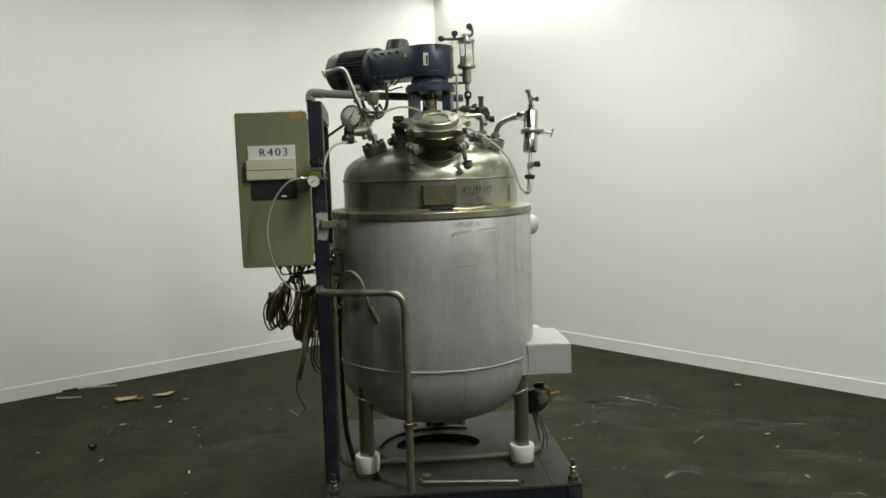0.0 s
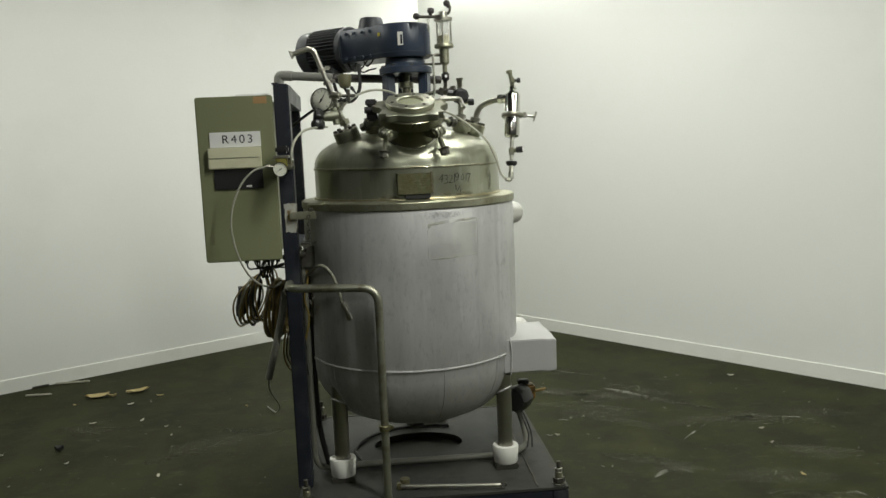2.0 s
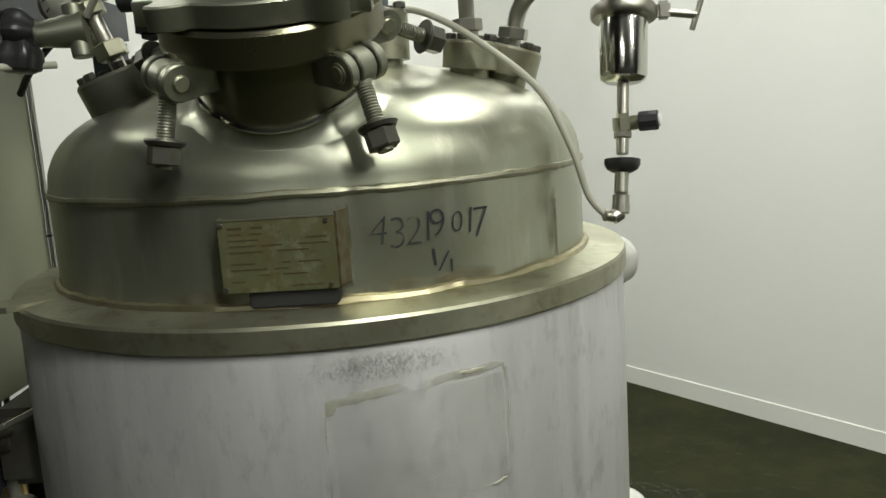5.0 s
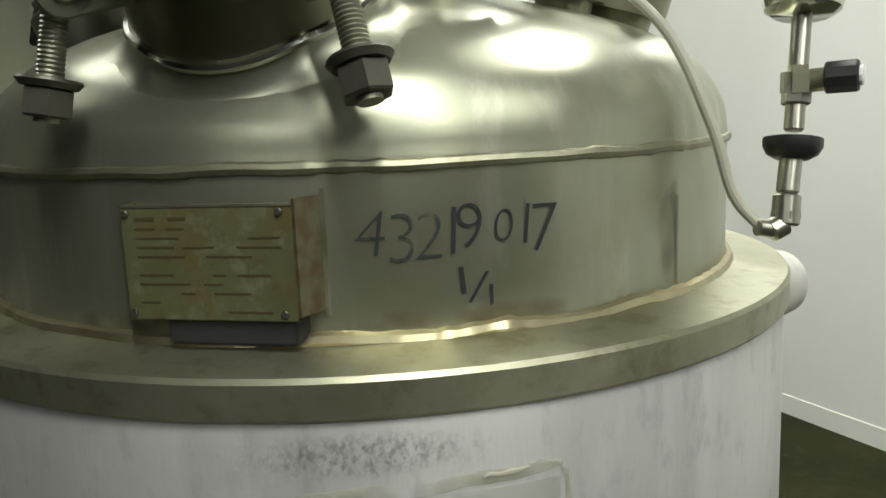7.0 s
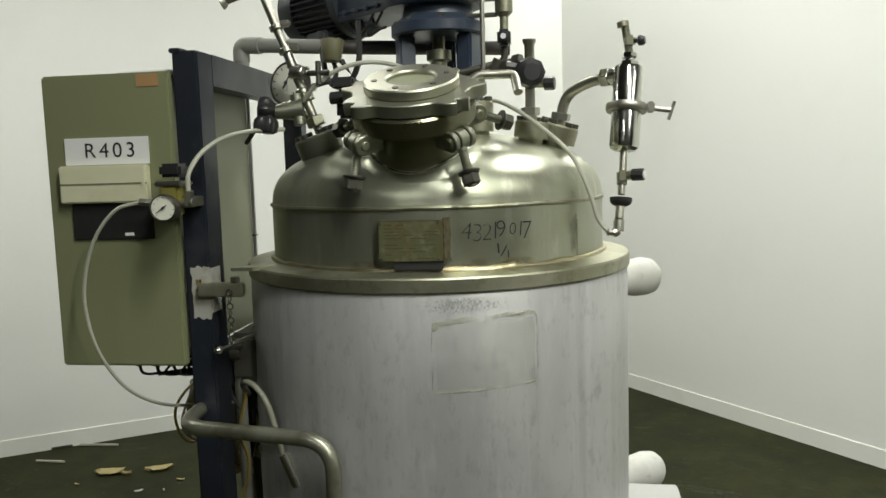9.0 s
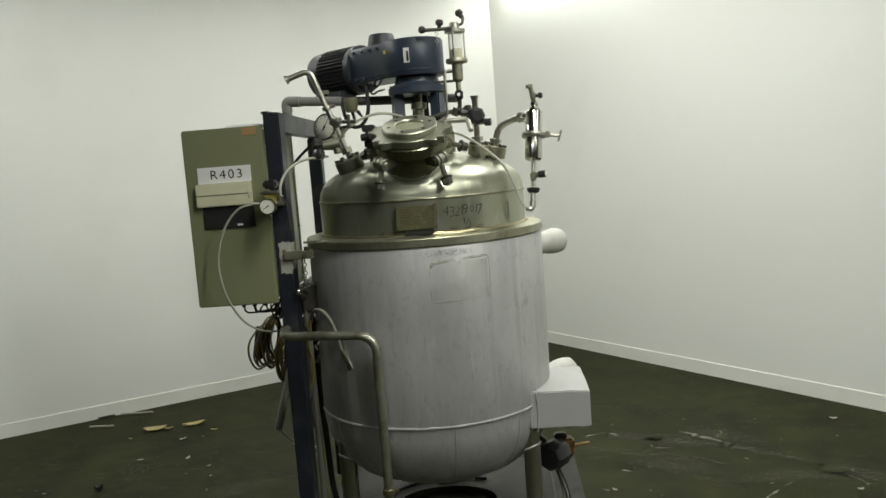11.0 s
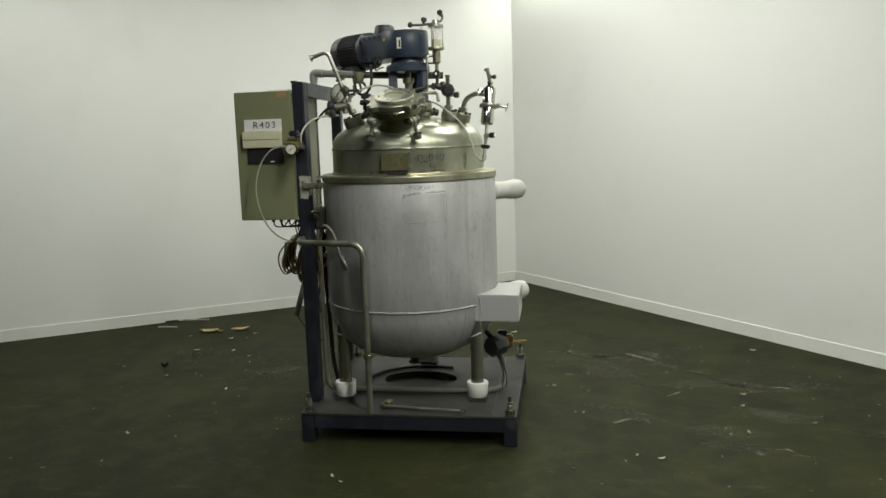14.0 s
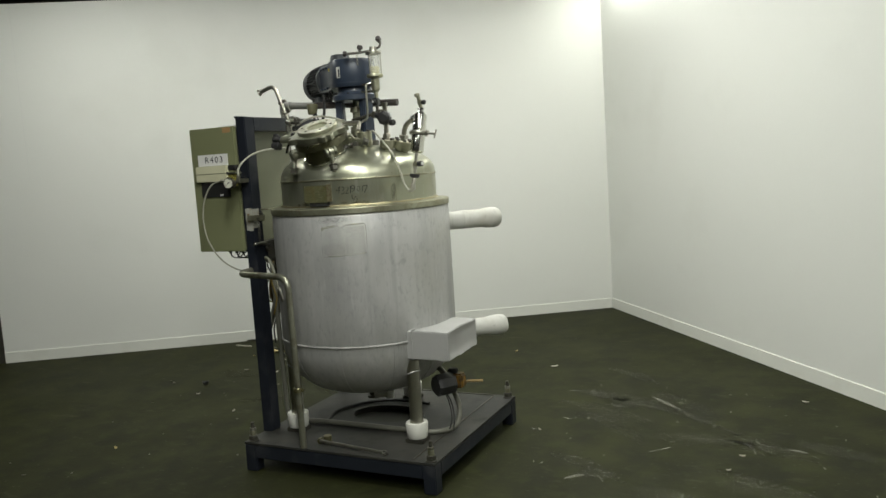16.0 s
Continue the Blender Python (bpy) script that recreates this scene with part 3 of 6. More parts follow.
# raised welds running down the bottom head
for a in (-78, -112, -140, -45, -15):
    ca, sa = math.cos(radians(a)), math.sin(radians(a))
    pts = [(VX + (r + 0.0005) * ca, VY + (r + 0.0005) * sa, z) for r, z in HEAD[:7]]
    part("head_seam", sweep(pts, 0.0016, 6), JACKET, vessel)
for x, y in ((-0.340, 0.218), (0.303, 0.232), (-0.024, 0.815)):
    leg = part("leg", rod((x, y, 0.20), (x, y, 0.52), 0.0295, n=28), PIPE_STEEL, vessel, "steel pipe leg")
    part("leg_weld", ring((x, y, 0.455), ((VX - x) * 1.0, (VY - y) * 1.0, 0.75), 0.0325, 0.004, 28, 8), JACKET, leg)
    part("foot", lathe([(0.0, 0.160), (0.044, 0.160), (0.047, 0.164), (0.0515, 0.224), (0.049, 0.230), (0.033, 0.231), (0.030, 0.218), (0, 0.218)], (x, y, 0), n=32), FOOT_WHITE, leg, "white nylon insulating foot")
    part("foot_plate", box((x, y, 0.1505), (0.088, 0.08, 0.021), 0.003), DARK_STEEL, leg)

# bottom outlet
outlet = part("bottom_outlet", lathe([(0, 0.33), (0.055, 0.33), (0.055, 0.312), (0.030, 0.306), (0.026, 0.275), (0.036, 0.273), (0.036, 0.262), (0, 0.262)], AX, n=28), DARK_STEEL, vessel)
part("outlet_valve", join(rod((VX + 0.02, VY - 0.03, 0.285), (VX + 0.10, VY - 0.02, 0.288), 0.016), rod((VX + 0.095, VY - 0.02, 0.27), (VX + 0.095, VY - 0.02, 0.305), 0.022)), LAGGING, outlet, "white plastic valve stub")


def on_vessel(ang, r, z):
    return Vector((VX + r * math.sin(ang), VY - r * math.cos(ang), z))


def bend_sheet(bm, r, ang0, z0):
    """Wraps a flat mesh in the xy plane round the vessel's upright wall, centred at ang0, z0."""
    for v in bm.verts:
        v.co = on_vessel(ang0 + v.co.x / r, r + v.co.z, z0 + v.co.y)
    return bm


def sheet(w, h, t, nx=12, ny=6, edge=0.0, rnd=None):
    """A thin slab w by h, finely divided along x so that it can be bent; edge: raggedness."""
    bm = bmesh.new()
    g = [[[None] * (ny + 1) for _ in range(nx + 1)] for _ in range(2)]
    for k in range(2):
        for i in range(nx + 1):
            for j in range(ny + 1):
                dx = edge * noise.noise((i * 0.9, j * 1.1, 3.1)) if 0 < i < nx or j in (0, ny) else edge * noise.noise((i, j * 1.3, 8))
                dy = edge * noise.noise((i * 1.2, j * 0.7, 5.2))
                g[k][i][j] = bm.verts.new((w * (i / nx - 0.5) + dx, h * (j / ny - 0.5) + dy, t * k))
    for i in range(nx):
        for j in range(ny):
            bm.faces.new((g[1][i][j], g[1][i + 1][j], g[1][i + 1][j + 1], g[1][i][j + 1]))
            bm.faces.new((g[0][i][j], g[0][i][j + 1], g[0][i + 1][j + 1], g[0][i + 1][j]))
    for i in range(nx):
        for j in (0, ny):
            bm.faces.new((g[0][i][j], g[0][i + 1][j], g[1][i + 1][j], g[1][i][j]))
    for j in range(ny):
        for i in (0, nx):
            bm.faces.new((g[0][i][j], g[0][i][j + 1], g[1][i][j + 1], g[1][i][j]))
    return bm


# outline of glue where a label was taken off the jacket
def glue_line(pts, w, seed):
    """A thin uneven smear of glue along a flat path."""
    p = curve_points([(x, y, 0) for x, y in pts], 6)
    bm = bmesh.new()
    rows = []
    for k, q in enumerate(p):
        t = (p[min(k + 1, len(p) - 1)] - p[max(k - 1, 0)]).normalized()
        side = Vector((-t.y, t.x, 0))
        g = w * (0.75 + 0.9 * abs(noise.noise((k * 0.37, seed, 0)))) * min(1.0, 0.3 + 0.25 * min(k, len(p) - 1 - k))
        q = q + side * 0.002 * noise.noise((k * 0.3, seed, 4))
        rows.append([bm.verts.new(q + side * g * c + Vector((0, 0, z))) for c, z in ((-0.5, 0), (-0.3, 0.0010), (0.3, 0.0010), (0.5, 0))])
    for c, d in zip(rows, rows[1:]):
        for i in range(4):
            bm.faces.new((c[i], c[(i + 1) % 4], d[(i + 1) % 4], d[i]))
    bm.faces.new(rows[0][::-1])
    bm.faces.new(rows[-1])
    return bm


GA = 0.345
for k, (w, pts) in enumerate(((0.011, ((-0.098, 0.046), (-0.088, 0.058), (-0.05, 0.064), (0.0, 0.066), (0.05, 0.069), (0.094, 0.070))),
                              (0.004, ((0.094, 0.070), (0.098, 0.055), (0.098, 0.0), (0.097, -0.045), (0.090, -0.057), (0.070, -0.062))),
                              (0.004, ((0.066, -0.062), (0.02, -0.063), (-0.04, -0.066), (-0.098, -0.066))),
                              (0.003, ((-0.099, 0.046), (-0.101, 0.0), (-0.100, -0.062))))):
    part("glue_mark", bend_sheet(glue_line(pts, w, k * 7.3), 0.4216, GA, 1.081), GHOST, vessel)
for x, y, l in ((0.055, 0.0705, 0.030), (0.082, -0.0585, 0.018)):
    part("glue_flake", bend_sheet(glue_line(((x - l / 2, y - 0.001), (x, y), (x + l / 2, y + 0.001)), 0.0035, x * 90), 0.4224, GA, 1.081), CHIP, vessel)
part("glue_mark", bend_sheet(sheet(0.185, 0.122, 0.0006, 14, 8, 0.0), 0.4214, GA, 1.081), FADE, vessel, "faded patch where a label was removed")

part("flaked_paint", bend_sheet(sheet(0.150, 0.032, 0.0004, 16, 6), 0.4211, 0.255, 1.1720), SCALE_D, vessel, "speckled flaking paint under the rim")
part("flaked_paint", bend_sheet(sheet(0.190, 0.032, 0.0004, 16, 6), 0.4215, 0.245, 1.1720), SCALE_L, vessel)
for a, w in ((0.05, 0.10), (0.26, 0.14), (-0.22, 0.08), (0.55, 0.10)):
    part("rust_stain", bend_sheet(sheet(w, 0.022, 0.0004, 12, 4), 0.3676, a, 1.238), STAIN, vessel)

# nameplate
PL, PR, PY, PB, PT = -0.0816, 0.0357, 0.0516, 1.2485, 1.3235
plate = part("nameplate", span(PL, PR, PY, PY + 0.0025, PB, PT, 0.0008), PLATE_M, vessel, "olive metal nameplate with rust stains and worn print")
part("plate_flange", prism([(PR, PY + 0.001), (PR + 0.0025, PY), (PR + 0.0105, PY + 0.0239), (PR + 0.0080, PY + 0.0249)], PB + 0.003, PT + 0.003), RUST_PLATE, plate, "rusty folded side of the nameplate bracket")
part("plate_flange", prism([(PL, PY + 0.001), (PL + 0.002, PY + 0.001), (PL - 0.002, PY + 0.0249), (PL - 0.004, PY + 0.0239)], PB + 0.003, PT), PLATE_M, plate)
part("plate_edge", prism([(PR + 0.0100, PY + 0.0229), (PR + 0.0125, PY + 0.0229), (PR + 0.0125, PY + 0.0259), (PR + 0.0100, PY + 0.0259)], PB - 0.002, PT + 0.007), STEEL_RIM, plate)
part("plate_edge", span(PL, PR, PY - 0.0006, PY + 0.002, PT - 0.0012, PT + 0.0004), STEEL_RIM, plate)
# Backing under the plate, coloured black for the shadow that lies there.
part("plate_back_shade", span(PL + 0.024, PR - 0.002, PY + 0.004, PY + 0.029, 1.231, 1.265, 0.002), RUBBER, plate)
random.seed(4)
for k in range(11):
    z = PT - 0.009 - k * 0.0060
    x = PL + 0.010
    if k == 5:
        continue
    while x < PR - 0.024:
        w = random.uniform(0.008, 0.036)
        if random.random() < 0.72:
            part("print_bar", span(x, min(x + w, PR - 0.008), PY - 0.0003, PY + 0.001, z - 0.0007, z + (0.0007 if k else 0.0016)), PLATE_BAR, plate)
        x += w + random.uniform(0.004, 0.016)
for x in (PL + 0.004, PR - 0.008):
    for z in (PB + 0.005, PT - 0.005):
        part("rivet", rod((x, PY - 0.0018, z), (x, PY + 0.001, z), 0.0026, n=10), DARK_STEEL, plate)


def pen_text(text, size, ang, z, lean=0.12, thin=0.021):
    bm = letters(text, size, size * thin)
    bmesh.ops.triangulate(bm, faces=bm.faces)
    for v in bm.verts:
        v.co.x += lean * v.co.y
    return bend_sheet(bm, 0.3682, ang + 0.019, z - 0.001)


for k, (ch, a, z, size, lean) in enumerate((("4", 0.272, 1.2986, 0.046, 0.15), ("3", 0.327, 1.2945, 0.049, 0.05), ("2", 0.376, 1.2950, 0.046, 0.10), ("1", 0.420, 1.2975, 0.048, 0.05),
                                             ("9", 0.450, 1.3000, 0.045, 0.0), ("0", 0.515, 1.2990, 0.033, 0.1), ("1", 0.561, 1.2985, 0.042, 0.1), ("7", 0.596, 1.2945, 0.050, 0.05))):
    part("pen_mark", pen_text(ch, size, a, z, lean), PEN_FADED if k < 3 else PEN, vessel, "handwritten number in marker" if k == 0 else "")
for ch, a, z, size, lean in (("1", 0.434, 1.2645, 0.026, -0.1), ("/", 0.4625, 1.2590, 0.028, 0.35), ("1", 0.488, 1.2532, 0.020, 0.0)):
    part("pen_mark", pen_text(ch, size, a, z, lean, -0.012), INK, vessel)

# manway, tilted towards the front
MN = Vector((0.0, -0.375, 0.927)).normalized()
ML = Vector((-0.022, 0.108, 1.570))
MR, MU = Vector((1, 0, 0)), MN.cross(Vector((1, 0, 0)))


def man(u, v, w):
    """A point of the manway: across, up the slope, along its axis from the lid's top."""
    return ML + MR * u + MU * v + MN * w


NR = 0.089
neck = part("manway_neck", lathe([(0, -0.21), (NR, -0.21), (NR, -0.062), (NR, -0.058), (0, -0.058)], ML, MN, 48), NECK_SHADED, vessel, "steel manway neck, tilted to the front")


def neck_skirt(n=72, steps=7):
    """The drawn-up collar between dome and neck, and the line of its weld."""
    bm = bmesh.new()
    rows, top = [], []
    for k in range(n):
        a = 2 * math.pi * k / n
        u, v = math.cos(a), math.sin(a)
        lo, hi = -0.26, -0.05
        for _ in range(24):
            mid = (lo + hi) / 2
            p = man((NR + 0.001) * u, (NR + 0.001) * v, mid)
            lo, hi = (mid, hi) if p.z < dome_z(p.x, p.y) else (lo, mid)
        c = man((NR + 0.001) * u, (NR + 0.001) * v, hi)
        t = c + MN * 0.019
        away = (MR * u + MU * v)
        away = Vector((away.x, away.y, 0)).normalized()
        e = c + away * 0.045
        rr = Vector((e.x - VX, e.y - VY, 0))
        if rr.length > 0.358:
            e = Vector((VX, VY, 0)) + rr * (0.358 / rr.length)
        e = Vector((e.x, e.y, dome_z(e.x, e.y) + 0.0006))
        top.append(t)
        rows.append([bm.verts.new((1 - q) ** 2 * t + 2 * q * (1 - q) * c + q * q * e) for q in [i / steps for i in range(steps + 1)]])
    for p, q in zip(rows, rows[1:] + rows[:1]):
        for i in range(steps):
            bm.faces.new((p[i], q[i], q[i + 1], p[i + 1]))
    return bm, top


skirt, weld_line = neck_skirt()
part("neck_skirt", skirt, STEEL, neck, "drawn-up steel collar at the neck", angle=80)
part("neck_weld", sweep(weld_line + weld_line[:1], 0.0042, 8), POLISHED, neck)
part("neck_flange", lathe([(0.085, -0.068), (0.112, -0.068), (0.116, -0.064), (0.116, -0.036), (0.112, -0.032), (0.085, -0.032)], ML, MN, 48), NECK_SHADED, neck)


LUGS = (-138, -42, 12, 168, 65, 115)


def lid_plate():
    bm = bmesh.new()
    n = 192
    rows = []
    for k in range(n):
        a = 2 * math.pi * k / n
        near = min(abs((a - radians(q) + math.pi) % (2 * math.pi) - math.pi) for q in LUGS)
        r = 0.110 + 0.028 * math.exp(-(near / 0.27) ** 4)
        if near < 0.085:
            r = 0.121 + 0.10 * near
        prof = ((0.0, -0.006), (r - 0.002, -0.006), (r, -0.008), (r, -0.028), (r - 0.002, -0.030), (0.0, -0.030))
        rows.append([bm.verts.new(man(q * math.cos(a), q * math.sin(a), w)) for q, w in prof[1:5]])
    top, bot = bm.verts.new(man(0, 0, -0.006)), bm.verts.new(man(0, 0, -0.030))
    for a, b in zip(rows, rows[1:] + rows[:1]):
        bm.faces.new((top, a[0], b[0]))
        bm.faces.new((bot, b[3], a[3]))
        for k in range(3):
            bm.faces.new((a[k], a[k + 1], b[k + 1], b[k]))
    return bm


lid = part("manway_lid", lid_plate(), CAST, vessel, "cast steel manway lid with slotted lugs", angle=30)
part("sight_ring", lathe([(0.046, -0.006), (0.086, -0.006), (0.088, -0.004), (0.088, 0.010), (0.085, 0.013), (0.049, 0.013), (0.046, 0.010), (0.046, -0.006)], ML, MN, 56), RING_STEEL, lid, "machined sight glass ring")
part("sight_pane", lathe([(0, 0.0), (0.0465, 0.0), (0.0465, 0.004), (0, 0.004)], ML, MN, 40), SIGHT, lid)
for k in range(6):
    a = radians(60 * k + 15)
    p = man(0.067 * math.cos(a), 0.067 * math.sin(a), 0.012)
    part("screw", rod(p, p + MN * 0.003, 0.006, n=12), DARK_STEEL, lid)


def swing_bolt(ang, droop, lean=0.20):
    """A hinge on the neck with its eye bolt swung down, and the big nut at its end."""
    ca, sa = math.cos(radians(ang)), math.sin(radians(ang))
    out = (MR * ca + MU * sa).normalized()
    tang = MN.cross(out).normalized()
    h = ML + out * 0.124 - MN * 0.080
    m = Matrix((out, tang, MN)).transposed()
    hinge = part("hinge_lug", join(*[join(box(ML + out * 0.098 - MN * 0.080 + tang * q, (0.052, 0.011, 0.037), 0.002, m), rod(h + tang * (q - 0.0055), h + tang * (q + 0.0055), 0.0185, n=28)) for q in (-0.019, 0.019)]), CAST, vessel)
    part("hinge_pin", join(rod(h - tang * 0.028, h + tang * 0.028, 0.0085, n=18), rod(h - tang * 0.0265, h - tang * 0.0245, 0.0105, n=18)), STEEL_RIM, hinge)
    d = (out * lean + Vector((0, 0, -1)) * droop).normalized()
    e = h + d * 0.086
    thread = []
    for k in range(22):
        thread += [(0.0090, 0.020 + k * 0.003), (0.0080, 0.0215 + k * 0.003)]
    bolt = part("eye_bolt", join(lathe([(0, 0), (0.009, 0), *thread, (0.008, 0.088), (0, 0.088)], h, d, 14), rod(h - tang * 0.010, h + tang * 0.010, 0.0185, n=22)), CAST, vessel)
    part("bolt_washer", lathe([(0.008, 0), (0.0195, 0.0), (0.0205, 0.002), (0.0175, 0.006), (0.008, 0.006)], e - d * 0.026, d, 24), DARK_STEEL, bolt)
    part("bolt_nut", nut(e - d * 0.020, e - d * 0.001, 0.0165), DARK_STEEL, bolt)


for ang, droop, lean in ((-138, 1.0, 0.20), (-42, 1.0, 0.42), (34, 0.45, 0.9), (150, 0.45, 0.9), (75, 0.3, 0.2), (110, 0.3, 0.2)):
    swing_bolt(ang, droop, lean)
handle = part("lid_handle", sweep(rounded([man(0.10, 0.04, -0.018), man(0.115, 0.05, -0.004), man(0.185, 0.055, -0.006), man(0.194, 0.012, -0.028)], 0.012), 0.0085, 12), PIPE_STEEL, lid, "bent steel lid handle")
part("lid_latch", join(box(man(-0.140, 0.06, -0.012), (0.042, 0.05, 0.022), 0.004), box(man(-0.138, 0.055, -0.050), (0.040, 0.040, 0.058), 0.006), rod(man(-0.165, 0.03, -0.03), man(-0.115, 0.03, -0.03), 0.012)), BLACK, lid, "black latch block")

# nozzle blocks and stubs on the dome
def nozzle(c, axis, r, h, name="nozzle_flange", bolts=6, mat_=STEEL_RIM):
    c, d = Vector(c), Vector(axis).normalized()
    f = part(name, join(lathe([(0, -0.03), (r * 0.72, -0.03), (r * 0.72, 0.012), (r, 0.012), (r, h - 0.004), (r - 0.003, h), (0, h)], c, d, 32)), mat_, vessel)
    s = d.orthogonal().normalized()
    t = d.cross(s)
    for k in range(bolts):
        a = 2 * math.pi * k / bolts + 0.4
        p = c + d * h + (s * math.cos(a) + t * math.sin(a)) * r * 0.78
        part("flange_bolt", nut(p, p + d * 0.009, 0.008), DARK_STEEL, f)
    return f


nozzle((-0.247, 0.303, 1.438), (-0.34, -0.16, 1.0), 0.048, 0.056, mat_=CAST)
nozzle((0.232, 0.400, 1.450), (0.30, -0.05, 1.0), 0.043, 0.050)
nozzle((0.075, 0.345, 1.475), (0.0, 0.0, 1.0), 0.034, 0.075, bolts=4)
nozzle((-0.150, 0.300, 1.465), (-0.1, -0.05, 1.0), 0.036, 0.060, bolts=4)
nozzle((0.184, 0.354, 1.458), (0.12, -0.03, 1.0), 0.036, 0.048, bolts=4)

# lagged pipes and duct on the far flank
ux, uy = 0.754, 0.656
for z, end in ((1.096, (0.500, 0.902)), (0.548, (0.510, 0.890))):
    p0, p1 = Vector((VX + 0.40 * ux, VY + 0.40 * uy, z)), Vector((*end, z))
    d = (p1 - p0).normalized()
    lp_bm = lathe([(0, 0), (0.054, 0), (0.054, 0.028), (0.045, 0.034), (0.0445, 0.10), (0.046, 0.104), (0.046, 0.110), (0.0445, 0.114),
                                    (0.0455, (p1 - p0).length - 0.10), (0.050, (p1 - p0).length - 0.085), (0.0505, (p1 - p0).length - 0.045), (0.047, (p1 - p0).length - 0.020), (0.036, (p1 - p0).length - 0.004), (0.020, (p1 - p0).length + 0.001), (0, (p1 - p0).length + 0.002)], p0, d, 32)
    for v in lp_bm.verts:
        v.co += (v.co - p0 - d * (v.co - p0).dot(d)) * 0.10 * noise.noise(v.co * 16)
    part("lagged_pipe", lp_bm, LAGGING, vessel, "white lagged pipe stub with rounded end")
duct = span(0.30, 0.508, 0.188, 0.500, 0.531, 0.659, 0.004)
bmesh.ops.subdivide_edges(duct, edges=[e for e in duct.edges if e.calc_length() > 0.05], cuts=6, use_grid_fill=True)
for v in duct.verts:
    inner = 0.20 < v.co.y < 0.48 and 0.54 < v.co.z < 0.65
    if v.co.x > 0.49 and inner:
        v.co.x -= 0.007 + 0.005 * noise.noise(v.co * 14)
    elif v.co.x > 0.49 and v.co.z < 0.54:
        v.co.z += 0.009 * noise.noise((v.co.y * 17, 2.0, 0)) + 0.02 * max(0.0, v.co.y - 0.36)
    elif v.co.x > 0.45:
        v.co.z += 0.003 * math.sin(25 * v.co.y)
duct_ob = part("duct_cover", duct, SHEET, vessel, "white sheet-metal box cover with dented end")
part("duct_weld", sweep(curve_points([(0.327, 0.189, 0.525), (0.331, 0.186, 0.60), (0.328, 0.187, 0.660), (0.335, 0.25, 0.662)], 6), 0.0026, 8), SHEET, duct_ob)
part("rim_lug", prism([(-0.412, 0.157), (-0.366, 0.157), (-0.330, 0.196), (-0.372, 0.226)], 1.2195, 1.2265), STEEL_RIM, vessel, "flat steel lug welded on the rim")
part("streak", bend_sheet(sheet(0.030, 0.13, 0.0005, 4, 8), 0.3676, 0.955, 1.300), RUN, vessel, "dark run mark down the dome")
part("streak", bend_sheet(sheet(0.0022, 0.070, 0.0005, 2, 12, 0.0012), 0.3679, 0.990, 1.270), RUN_LINE, vessel)

# ---- support frame ----
frame_ob = thing("support_frame", (-0.5, 0.45, SZ), "navy-blue steel support frame standing on the skid", "support frame")
PX0, PX1 = -0.508, -0.455
part("front_post", span(PX0, PX1, 0.154, 0.226, SZ, 1.658, 0.004), NAVY, frame_ob)
part("rear_post", span(-0.531, -0.478, 0.853, 0.905, SZ, 1.5935, 0.004), NAVY, frame_ob)
part("top_beam", prism([(PX0 + 0.004, 0.2262), (PX1 - 0.0005, 0.2262), (-0.474, 0.905), (-0.527, 0.905)], 1.594, 1.6575), NAVY, frame_ob)
part("beam_hole", rod((-0.473, 0.585, 1.636), (-0.4642, 0.585, 1.636), 0.011, n=16), BLACK, frame_ob)
part("mid_beam", prism([(PX0 + 0.010, 0.2262), (PX1 - 0.004, 0.2262), (-0.482, 0.8525), (-0.524, 0.8525)], 0.965, 1.045), NAVY, frame_ob)
part("cap_strip", span(PX0 - 0.004, PX0 + 0.02, 0.150, 0.220, 1.654, 1.663, 0.002), NAVY, frame_ob)


def ragged(x0, x1, z0, z1, y, t, rough_edge, seed):
    """A thin flat patch in an upright plane facing the front, with a torn outline."""
    pts = []
    for (ax, az), (bx, bz) in (((x0, z0), (x1, z0)), ((x1, z0), (x1, z1)), ((x1, z1), (x0, z1)), ((x0, z1), (x0, z0))):
        for k in range(9):
            q = k / 9
            pts.append((ax + (bx - ax) * q + rough_edge * noise.noise((ax * 40 + q * 5, az * 40, seed)), az + (bz - az) * q + rough_edge * noise.noise((bx * 40, bz * 40 + q * 5, seed + 3))))
    bm = bmesh.new()
    front = [bm.verts.new((px, y - t, pz)) for px, pz in pts]
    back = [bm.verts.new((px, y, pz)) for px, pz in pts]
    bm.faces.new(front)
    bm.faces.new(back[::-1])
    for k in range(len(pts)):
        j = (k + 1) % len(pts)
        bm.faces.new((front[k], front[j], back[j], back[k]))
    return bm


patch = part("bare_patch", ragged(PX1 - 0.040, PX1 - 0.0005, 1.124, 1.230, 0.1542, 0.0014, 0.007, 2.0), PRIMER, frame_ob, "unpainted pale patch on the post")
part("bare_patch", span(PX1 - 0.002, PX1 + 0.0014, 0.156, 0.200, 1.136, 1.226), PRIMER, frame_ob)
part("rust_spot", ragged(PX1 - 0.029, PX1 - 0.019, 1.166, 1.204, 0.1524, 0.0008, 0.005, 9.0), RUST, frame_ob)
part("tie_bar", span(PX1 - 0.022, -0.382, 0.136, 0.158, 1.170, 1.198, 0.003), STEEL_RIM, frame_ob, "flat steel tie bar to the vessel rim")
part("tie_bolt", nut((-0.400, 0.147, 1.198), (-0.400, 0.147, 1.210), 0.010), DARK_STEEL, frame_ob)
part("lock_chain", join(*[ring((-0.408, 0.134, 1.180 - 0.014 * k), (1, 0, 0) if k % 2 else (0, 1, 0), 0.006, 0.0016, 12, 6) for k in range(8)]), DARK_STEEL, frame_ob)

